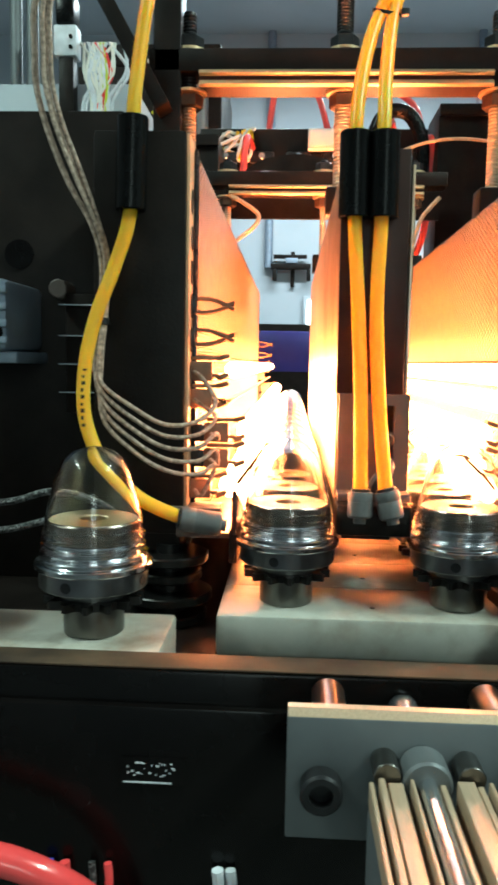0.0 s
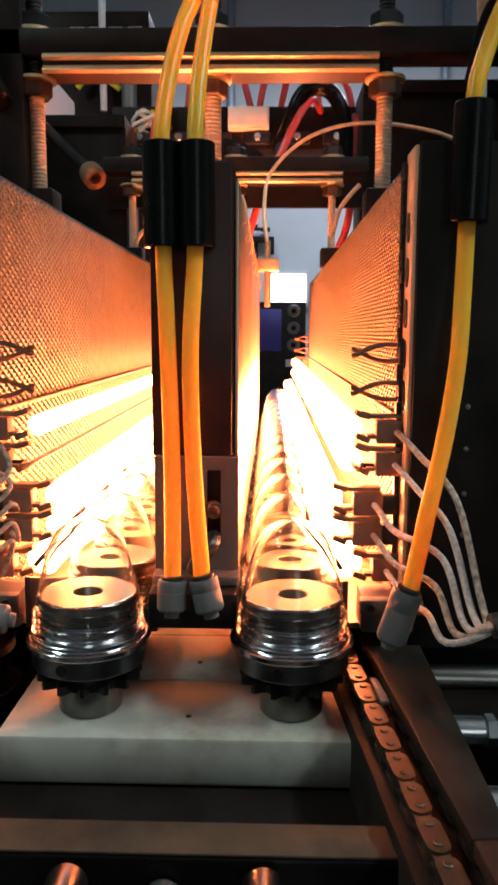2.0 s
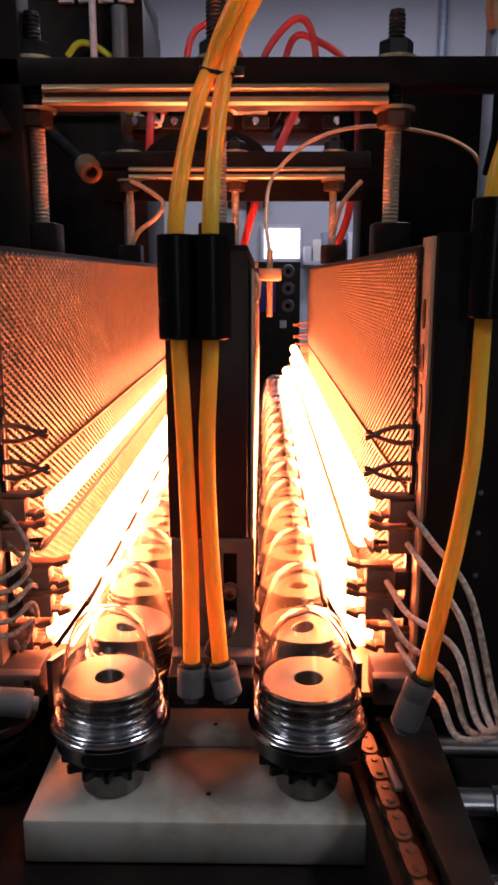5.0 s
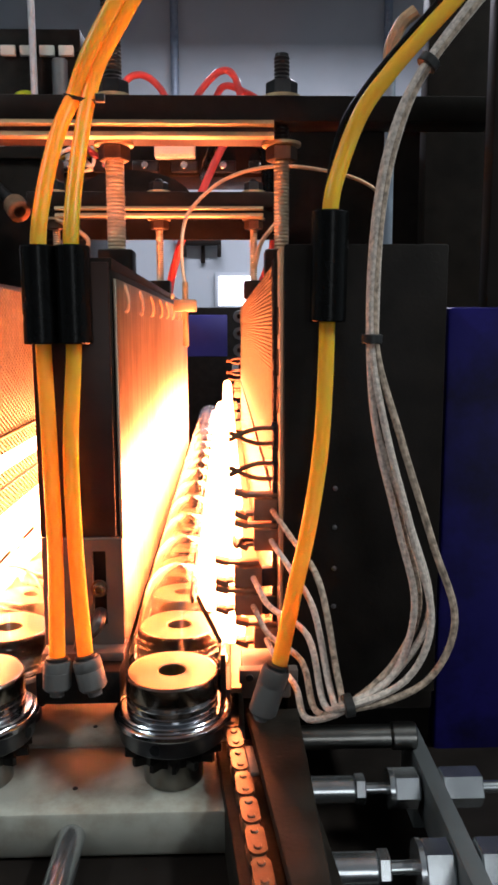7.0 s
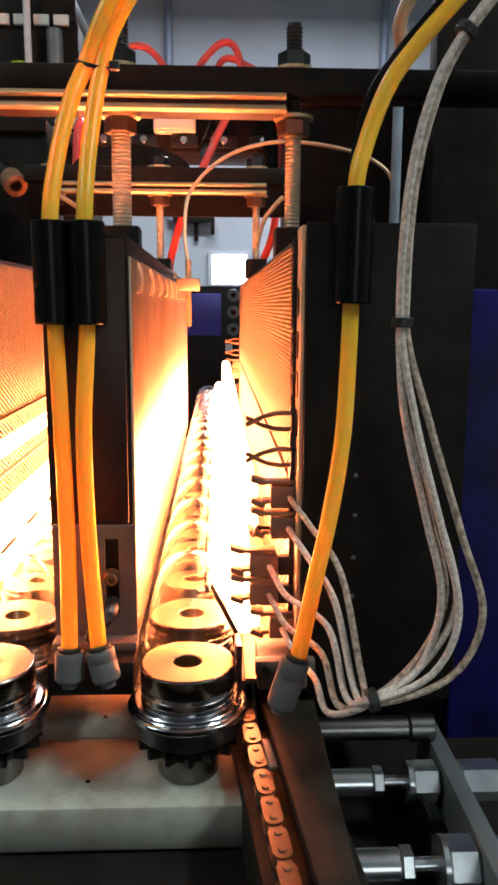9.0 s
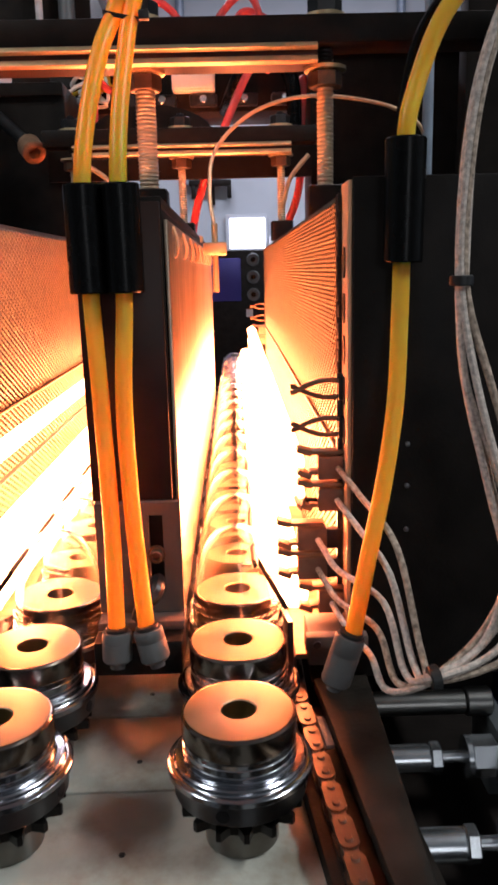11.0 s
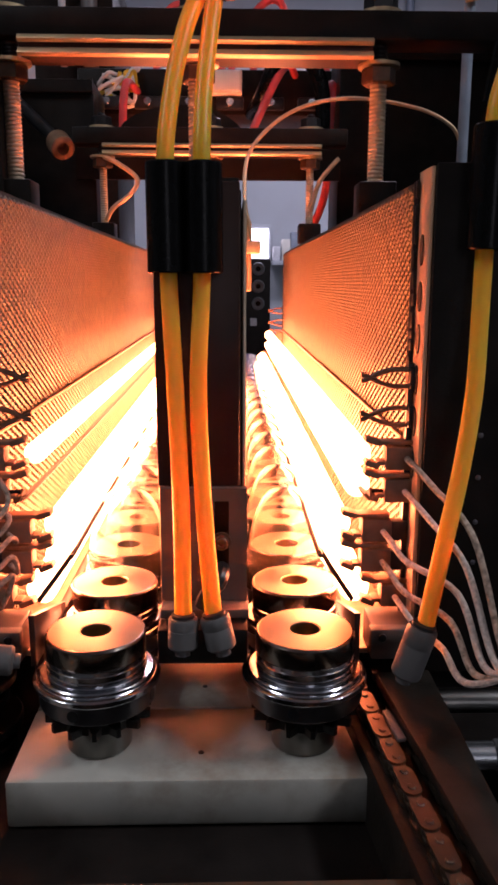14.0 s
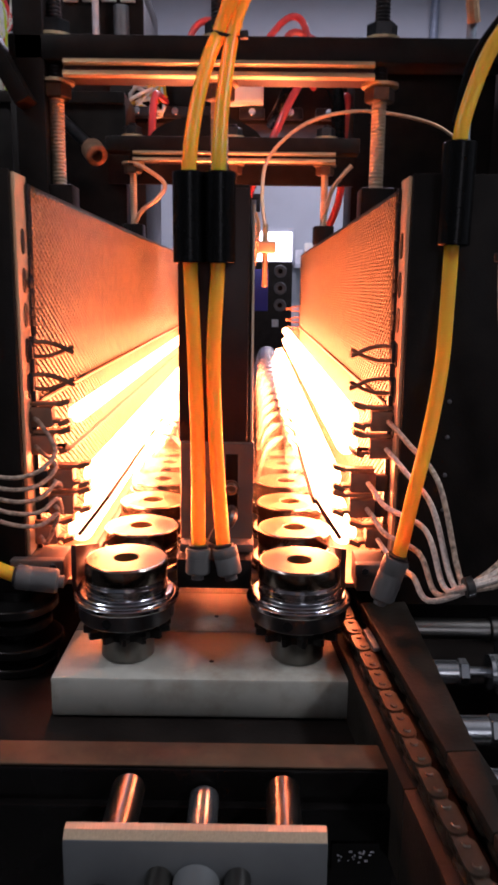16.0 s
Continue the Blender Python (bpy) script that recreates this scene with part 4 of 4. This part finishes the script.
t = thing("conduit_pipe", "grey vertical conduit pipe beside the frame", "pipe")
part("pipe", add_rod(B(), (0.386, 1.2, 0.956), (0.386, 1.2, 1.66), 0.007, 14), M_GREYTANK, t)
part("pipe_wire", add_tube(B(), [(0.386, 1.19, 1.625), (0.380, 1.18, 1.655), (0.392, 1.17, 1.685), (0.41, 1.165, 1.70)], 0.009, 10), M_COPPER, t, "tan wrapped wire")

# ---- side sheets and machinery round the oven ----
t = thing("black_air_tube", "thin black air tube running beside the yellow hose", "tube")
part("tube", add_tube(B(), [(0.222, 0.585, 1.375), (0.232, 0.592, 1.415), (0.25, 0.598, 1.443), (0.272, 0.603, 1.469), (0.296, 0.609, 1.496), (0.35, 0.63, 1.56), (0.42, 0.66, 1.62)], 0.0028, 8), M_SLEEVE, t)
t = thing("side_sheet", "black painted sheet wall beside the oven with a round hole", "sheet wall")
sh = box_part("sheet", (-0.9, -0.15, 0.69, 0.70, 0.975, 1.391), M_BLACK, t, 0.001)
# the hole is a black disc on the sheet, in place of its shade
part("round_hole", add_rod(B(), (-0.243, 0.6885, 1.268), (-0.243, 0.6899, 1.268), 0.013, 28), M_BLACKGLOSS, sh)
t = thing("motor_housing", "blue-grey ribbed motor housing on the black sheet wall", "motor")
box_part("body", (-0.34, -0.222, 0.60, 0.6895, 1.182, 1.238), M_GREYTANK, t, 0.006)
for k in range(4):
    box_part("rib", (-0.34, -0.2205, 0.594, 0.5998, 1.187 + 0.013 * k, 1.193 + 0.013 * k), M_GREYTANK, t, 0.0015)
# a solid black disc takes the place of the recess's shade
part("recess", add_rod(B(), (-0.236, 0.5935, 1.196), (-0.236, 0.5999, 1.196), 0.011, 24, 0.001), M_SLEEVE, t, "dark round recess")
box_part("base_lip", (-0.34, -0.218, 0.61, 0.6895, 1.172, 1.1815), M_GREYTANK, t, 0.002)
part("stub", add_rod(B(), (-0.20, 0.66, 1.236), (-0.20, 0.6895, 1.236), 0.008, 18, 0.001), M_GREYBLOCK, t)
t = thing("terminal_rail", "black terminal rail with bright flat contact strips", "terminal rail")
box_part("rail", (-0.194, -0.166, 0.664, 0.6895, 1.13, 1.232), M_BLACK, t, 0.001)
for z in (1.222, 1.196, 1.172, 1.148):
    box_part("contact_strip", (-0.198, -0.166, 0.655, 0.6638, z - 0.0006, z + 0.0006), M_BOLT, t, 0.0002, "bright contact strip")
t = thing("drive_wheel", "oily black double sprocket wheel beside the lane", "sprocket wheel")
for z, rr in ((0.9755, 0.030), (0.992, 0.034), (1.008, 0.026), (1.022, 0.031)):
    part("disc", add_lathe(B(), [(rr - 0.001, 0), (rr, 0.001), (rr, 0.006), (rr - 0.001, 0.007)], 40, Matrix.Translation((-0.092, 0.59, z))), M_SPROCKET, t)
part("hub", add_rod(B(), (-0.092, 0.59, 0.975), (-0.092, 0.59, 1.036), 0.012, 24), M_SPROCKET, t)
for k, pts in enumerate(([(-0.42, 0.60, 1.058), (-0.30, 0.58, 1.062), (-0.215, 0.565, 1.068), (-0.172, 0.562, 1.078), (-0.13, 0.58, 1.062), (-0.10, 0.60, 1.045)],
                         [(-0.42, 0.60, 1.03), (-0.30, 0.58, 1.038), (-0.215, 0.565, 1.047), (-0.172, 0.562, 1.057), (-0.135, 0.58, 1.05), (-0.105, 0.60, 1.036)])):
    t = thing("black_braided_cable", "thin black braided cable beside the drive wheel", "cable", "braided cables")
    part("cable", add_tube(B(), pts, 0.0026, 8), M_WIREBLACK, t)
t = thing("side_door", "dark blue painted machine door beside the oven", "machine door")
box_part("door", (0.322, 1.0, 0.66, 0.68, 0.4, 1.305), M_BLUE, t, 0.003)
t = thing("side_column", "black painted steel column beside the oven", "column")
box_part("column", (0.452, 0.9, 1.26, 1.30, 0.0, 2.1), M_BLACK, t, 0.003)
t = thing("side_wall_plate", "black painted plate above the blue machine door", "plate")
box_part("plate", (0.36, 1.0, 0.69, 0.71, 1.0, 1.9), M_BLACK, t, 0.002)
for x in (0.228,):
    for z in (1.187, 1.161, 1.133, 1.107):
        t = thing("plate_screw", "small screw head in the black end plate", "screw", "end plate screws")
        part("head", add_lathe(B(), [(0.0016, 0), (0.0016, 0.0005), (0.0009, 0.0009)], 14, along((x, 0.5768, z), (x, 0.575, z))[0]), M_FLANGE, t)
t = thing("left_post", "black steel frame post with a diagonal brace", "post")
box_part("post", (-0.155, -0.125, 0.86, 0.90, 0.975, 1.9), M_BLACK, t, 0.002)
b = B()
m, n = along((-0.14, 0.85, 1.44), (-0.23, 0.85, 1.60))
add_box(b, -0.02, 0.02, -0.008, 0.008, 0, n, 0.001, m)
part("brace", b, M_BLACK, t)
for m, pts in ((M_WHITEBOX, [(-0.112, 0.872, 1.568), (-0.098, 0.868, 1.59), (-0.099, 0.866, 1.61), (-0.113, 0.866, 1.627), (-0.128, 0.868, 1.65), (-0.13, 0.875, 1.70)]),
               (M_LIME, [(-0.118, 0.862, 1.568), (-0.108, 0.86, 1.60), (-0.104, 0.86, 1.635), (-0.108, 0.865, 1.68), (-0.12, 0.87, 1.72)])):
    t = thing("loose_wire", "loose wire curling up beside the frame's threaded rod", "wire", "loose wires")
    part("wire", add_tube(B(), pts, 0.0034, 8), m, t)
t = thing("guard_plate", "black rounded guard plate behind the rear frame beam", "guard plate")
b = B()
outline = [(-0.17, 1.44), (0.26, 1.44), (0.26, 1.50)] + [(0.105 * math.cos(math.pi * k / 12), 1.50 + 0.055 * math.sin(math.pi * k / 12)) for k in range(13)] + [(-0.17, 1.50)]
front, back = [b.verts.new((x, 1.455, z)) for x, z in outline], [b.verts.new((x, 1.463, z)) for x, z in outline]
b.faces.new(front)
b.faces.new(list(reversed(back)))
for i in range(len(outline)):
    j = (i + 1) % len(outline)
    b.faces.new((front[j], front[i], back[i], back[j]))
part("plate", b, M_BLACK, t)
for x0, x1, z1 in ((0.262, 0.62, 1.655), (-0.6, -0.145, 1.6)):
    t = thing("rear_guard", "dark painted guard box behind the oven frame", "guard box", "rear guards")
    box_part("body", (x0, x1, 1.5, 1.62, 0.956, z1), M_BLACK, t, 0.003)
    box_part("lip", (x0, x1, 1.49, 1.4995, z1 - 0.02, z1), M_BLACK, t, 0.001)
t = thing("far_machine", "dark blue machine cabinet beyond the oven's far end", "machine")
box_part("cabinet", (-0.36, 0.296, 4.3, 4.8, 0.0, 1.395), M_BLACK, t, 0.006)
box_part("screen_panel", (-0.205, 0.166, 4.288, 4.2995, 1.135, 1.355), M_BLUEPANEL, t, 0.005, "blue panel")
for z in (1.347, 1.257, 1.167):
    k = part("knob", add_lathe(B(), [(0.034, 0), (0.034, 0.012), (0.030, 0.015), (0.022, 0.015), (0.020, 0.006), (0.0001, 0.006)], 24, along((0.231, 4.2995, z), (0.231, 4.2, z))[0]), M_PLATE, t, "grey round knob")
    part("cap", add_rod(B(), (0.231, 4.2932, z), (0.231, 4.284, z), 0.013, 16, 0.002), M_SLEEVE, k)
box_part("notice", (0.19, 0.225, 4.294, 4.2995, 1.05, 1.09), M_LABEL, t, 0.001, "small pale notice plate")
t = thing("valve_manifold", "dark air valve manifold behind the frame", "valve manifold")
box_part("block", (-0.2, 0.4295, 1.66, 1.80, 1.58, 1.66), M_BLACK, t, 0.004)
for k in range(7):
    x = -0.17 + 0.075 * k
    v = box_part("valve", (x, x + 0.05, 1.645, 1.6598, 1.588, 1.6095), M_DARKBOLT, t, 0.003, "dark valve body")
    part("plug", add_rod(B(), (x + 0.025, 1.636, 1.599), (x + 0.025, 1.6449, 1.599), 0.007, 14, 0.001), M_BOLT, v)
t = thing("terminal_box", "small white plastic terminal box on the valve manifold", "terminal box")
box_part("box", (0.024, 0.102, 1.63, 1.6595, 1.612, 1.652), M_WHITEBOX, t, 0.003)
box_part("lid", (0.027, 0.099, 1.626, 1.6298, 1.616, 1.648), M_WHITEBOX, t, 0.001)
for k, pts in enumerate(([(0.20, 1.66, 1.65), (0.18, 1.55, 1.64), (0.155, 1.49, 1.60), (0.113, 1.48, 1.512), (0.082, 1.48, 1.44), (0.06, 1.48, 1.36), (0.055, 1.5, 1.28)],
                         [(-0.06, 1.7, 1.655), (-0.043, 1.7, 1.755), (-0.004, 1.7, 1.781), (0.04, 1.7, 1.745), (0.07, 1.7, 1.655)],
                         [(0.08, 1.69, 1.655), (0.10, 1.69, 1.73), (0.151, 1.69, 1.785), (0.184, 1.69, 1.764), (0.20, 1.69, 1.655)],
                         [(0.12, 1.72, 1.655), (0.15, 1.72, 1.76), (0.20, 1.72, 1.755), (0.25, 1.72, 1.72), (0.27, 1.72, 1.655)],
                         [(-0.09, 1.66, 1.62), (-0.094, 1.52, 1.60), (-0.099, 1.5, 1.52), (-0.096, 1.505, 1.49), (-0.092, 1.52, 1.472)],
                         [(0.26, 1.66, 1.62), (0.252, 1.52, 1.60), (0.246, 1.5, 1.516), (0.24, 1.5, 1.42), (0.21, 1.54, 1.34)])):
    t = thing("red_hose", "translucent red air hose on the valve manifold", "hose", "red hoses")
    part("tube", add_tube(B(), pts, 0.0066, 12), M_REDCLEAR, t)
t = thing("black_cable", "thick black cable arching behind the frame", "cable")
part("cable", add_tube(B(), [(0.12, 1.64, 1.58), (0.135, 1.52, 1.585), (0.155, 1.5, 1.63), (0.18, 1.5, 1.645), (0.21, 1.5, 1.635), (0.232, 1.5, 1.59), (0.236, 1.5, 1.515)], 0.013, 14), M_SLEEVE, t)
t = thing("wire_tangle", "loose tangle of white and yellow wires", "wires")
rnd = random.Random(3)
for k in range(7):
    c = Vector((-0.125, 1.66, 1.62))
    pts = [c + Vector((rnd.uniform(-0.04, 0.04), rnd.uniform(-0.02, 0.0), rnd.uniform(-0.03, 0.035))) for _ in range(5)]
    part("wire", add_tube(B(), pts, 0.0035, 7, 6), M_WHITEBOX if k % 3 else M_HOSE, t)
t = thing("air_cylinder", "dark air cylinder rod with a brown hollow end beside the frame", "air cylinder")
part("rod", add_rod(B(), (-0.285, 1.45, 1.58), (-0.20, 1.45, 1.50), 0.010, 18), M_DARKBOLT, t)
part("rod_end", add_lathe(B(), [(0.013, 0), (0.019, 0.001), (0.019, 0.03), (0.016, 0.032), (0.0095, 0.032), (0.0095, 0.006), (0.0001, 0.006)], 24, along((-0.197, 1.45, 1.497), (-0.18, 1.42, 1.478))[0]), M_CLIP, t, "brown hollow rod end")
part("mount", add_box(B(), -0.33, -0.275, 1.43, 1.47, 0.956, 1.60, 0.003), M_BLACK, t)
# things on and behind the side sheet
t = thing("rear_machine", "dark machine head behind the oven with pale strips", "machine")
box_part("body", (-0.62, -0.21, 2.25, 2.6, 0.0, 2.0), M_BLACK, t, 0.005)
box_part("head", (-0.55, -0.215, 2.25, 2.6, 2.001, 2.06), M_BLACK, t, 0.004)
for k in range(4):
    box_part("strip", (-0.42 + 0.05 * k, -0.382 + 0.05 * k, 2.235, 2.2495, 1.99, 2.015), M_WHITEBOX, t, 0.002)
part("cylinder", add_rod(B(), (-0.265, 2.22, 1.80), (-0.265, 2.22, 1.975), 0.02, 20, 0.003), M_PLATE, t, "grey steel cylinder")
part("tube", add_rod(B(), (-0.33, 2.21, 1.80), (-0.33, 2.21, 2.12), 0.009, 14), M_LABEL, t)
part("green_hose", add_tube(B(), [(-0.40, 2.22, 1.86), (-0.37, 2.22, 1.89), (-0.33, 2.22, 1.885), (-0.29, 2.23, 1.86)], 0.008, 10), M_LIME, t, "yellow-green air hose")
t = thing("sensor_unit", "white sensor unit with a dark bracket behind the sheet wall", "sensor")
box_part("body", (-0.484, -0.438, 1.58, 1.62, 1.775, 1.835), M_LABEL, t, 0.004)
box_part("head", (-0.478, -0.442, 1.575, 1.625, 1.8352, 1.89), M_SLEEVE, t, 0.004)
box_part("bracket", (-0.475, -0.445, 1.585, 1.615, 1.60, 1.7748), M_BLACK, t, 0.002)
for z in (1.79, 1.81):
    part("button", add_rod(B(), (-0.448, 1.575, z), (-0.448, 1.5798, z), 0.004, 12), M_SLEEVE, t)
t = thing("wrapped_wires", "bundle of pale wrapped wires with red and yellow ends", "wires")
rnd = random.Random(11)
for k in range(22):
    x0 = -0.42 + rnd.uniform(0, 0.06)
    pts = [(x0, 1.6 + rnd.uniform(-0.02, 0.02), 1.62), (x0 + rnd.uniform(-0.02, 0.02), 1.6, 1.69), (x0 + rnd.uniform(-0.02, 0.03), 1.6, 1.75), (x0 + rnd.uniform(-0.03, 0.03), 1.61, 1.81)]
    part("wire", add_tube(B(), pts, 0.0034, 7, 5), (M_LABEL, M_WHITEBOX, M_LABEL, M_WHITEBOX, M_WHITEBOX, M_LABEL, M_RED, M_LIME)[k % 8], t)
t = thing("white_cabinet", "pale control cabinet behind the sheet wall", "cabinet")
box_part("body", (-0.75, -0.33, 1.62, 1.9, 0.0, 1.735), M_WALL, t, 0.004)
for x in (-0.60, -0.565, -0.535):
    t = thing("steel_tube", "upright steel tube behind the sheet wall", "tube", "steel tubes")
    part("tube", add_rod(B(), (x, 1.7, 1.7352), (x, 1.7, 2.1), 0.013, 16), M_PLATE, t)
# front air lines
M_BLUEWIRE = mat("blue_wire_sheath", (0.03, 0.06, 0.4), 0.4, 0, 0.1, 60)
for x, m, r_ in ((-0.128, M_BLUEWIRE, 0.003), (-0.119, M_RED, 0.003), (-0.104, M_WIREBLACK, 0.002), (-0.095, M_RED, 0.0024), (-0.034, M_LABEL, 0.0035), (-0.027, M_LABEL, 0.003)):
    t = thing("control_wire", "thin control wire hanging before the front beam", "wire", "control wires")
    part("sheath", add_tube(B(), [(x, 0.4015 - r_ - 0.0005, 0.899), (x + 0.001, 0.397, 0.885), (x - 0.002, 0.394, 0.85), (x, 0.398, 0.80), (x + 0.004, 0.41, 0.74)], r_, 8), m, t)
t = thing("red_hose", "thick glossy red hose before the front beam", "hose", "red hoses")
part("tube", add_tube(B(), [(-0.30, 0.33, 0.945), (-0.20, 0.35, 0.937), (-0.145, 0.362, 0.924), (-0.11, 0.37, 0.905), (-0.085, 0.39, 0.87), (-0.07, 0.43, 0.83)], 0.008, 14), M_RED, t)
t = thing("green_hose", "yellow-green air hose with a red push fitting", "hose")
part("tube", add_tube(B(), [(0.20, 0.36, 0.975), (0.22, 0.358, 0.978), (0.26, 0.35, 0.98), (0.32, 0.34, 0.96)], 0.0055, 12), M_LIME, t)
part("push_fitting", add_rod(B(), (0.222, 0.385, 0.982), (0.232, 0.385, 0.99), 0.008, 18, 0.002), M_RED, t, "red push fitting")
part("manifold", add_box(B(), 0.226, 0.28, 0.36, 0.41, 0.9, 0.976, 0.002), M_BLACK, t)

# ---- back wall fittings ----
for x in (-0.19, 1.335):
    t = thing("wall_conduit", "dark vertical conduit on the far wall", "conduit", "wall conduits")
    part("pipe", add_rod(B(), (x, 5.96, 1.9), (x, 5.96, 3.6), 0.03, 14), M_GREYTANK, t)
t = thing("wall_shelf", "pale clutter shelf beside the far window", "shelf")
box_part("board", (0.39, 1.1, 5.8, 5.999, 1.40, 1.43), M_WALL, t, 0.003)
for k in range(6):
    box_part("box", (0.395 + 0.062 * k, 0.445 + 0.062 * k + 0.01 * (k % 2), 5.83, 5.95, 1.4302, 1.53 + 0.05 * (k % 3)), (M_LABEL, M_WHITEBOX, M_GREYTANK, M_LABEL, M_SLEEVE, M_LABEL)[k], t, 0.004)
t = thing("wall_bracket", "dark steel hook bracket hanging before the far wall", "bracket")
box_part("arm", (-0.15, 0.10, 5.90, 5.96, 1.965, 1.99), M_BLACK, t, 0.003)
box_part("lower_arm", (-0.17, 0.13, 5.90, 5.96, 1.885, 1.925), M_BLACK, t, 0.003)
for x in (-0.155, 0.10):
    box_part("hook", (x, x + 0.03, 5.90, 5.96, 1.80, 1.8845), M_BLACK, t, 0.003)
box_part("slide", (-0.06, 0.03, 5.89, 5.96, 1.926, 1.9645), M_GREYTANK, t, 0.004)
box_part("upright", (-0.02, 0.01, 5.961, 5.999, 1.76, 2.02), M_BLACK, t, 0.003)
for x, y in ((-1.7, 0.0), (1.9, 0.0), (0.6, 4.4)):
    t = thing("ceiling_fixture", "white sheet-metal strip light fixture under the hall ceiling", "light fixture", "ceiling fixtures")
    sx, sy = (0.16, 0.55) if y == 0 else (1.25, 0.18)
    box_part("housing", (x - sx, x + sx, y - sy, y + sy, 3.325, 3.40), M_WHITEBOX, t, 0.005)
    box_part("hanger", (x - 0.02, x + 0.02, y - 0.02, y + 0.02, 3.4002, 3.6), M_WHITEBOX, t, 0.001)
w = tagged(new("window_2"), "tall daylight doorway in the near wall", kind="structure")
box_part("door_frame", (0.4, 1.5, -3.998, -3.95, 0.6, 3.0), M_WALL, w, 0.004)
box_part("pane", (0.48, 1.42, -3.9495, -3.945, 0.7, 2.9), M_DOORWAY, w)


# ---- motions ----
def motions():
    for row, made in TRAIN:
        for ob, dx, z in made:
            walk(ob, train_rows(ob, dx, z, row))
    for k, made in enumerate(INCOMING):
        for ob, dx, z in made:
            walk(ob, incoming_rows(k, dx, z))
    walk(PUSH_ROD, push_rod_rows())
    for ob, s0 in LINKS:
        walk(ob, link_rows(s0))


motions()
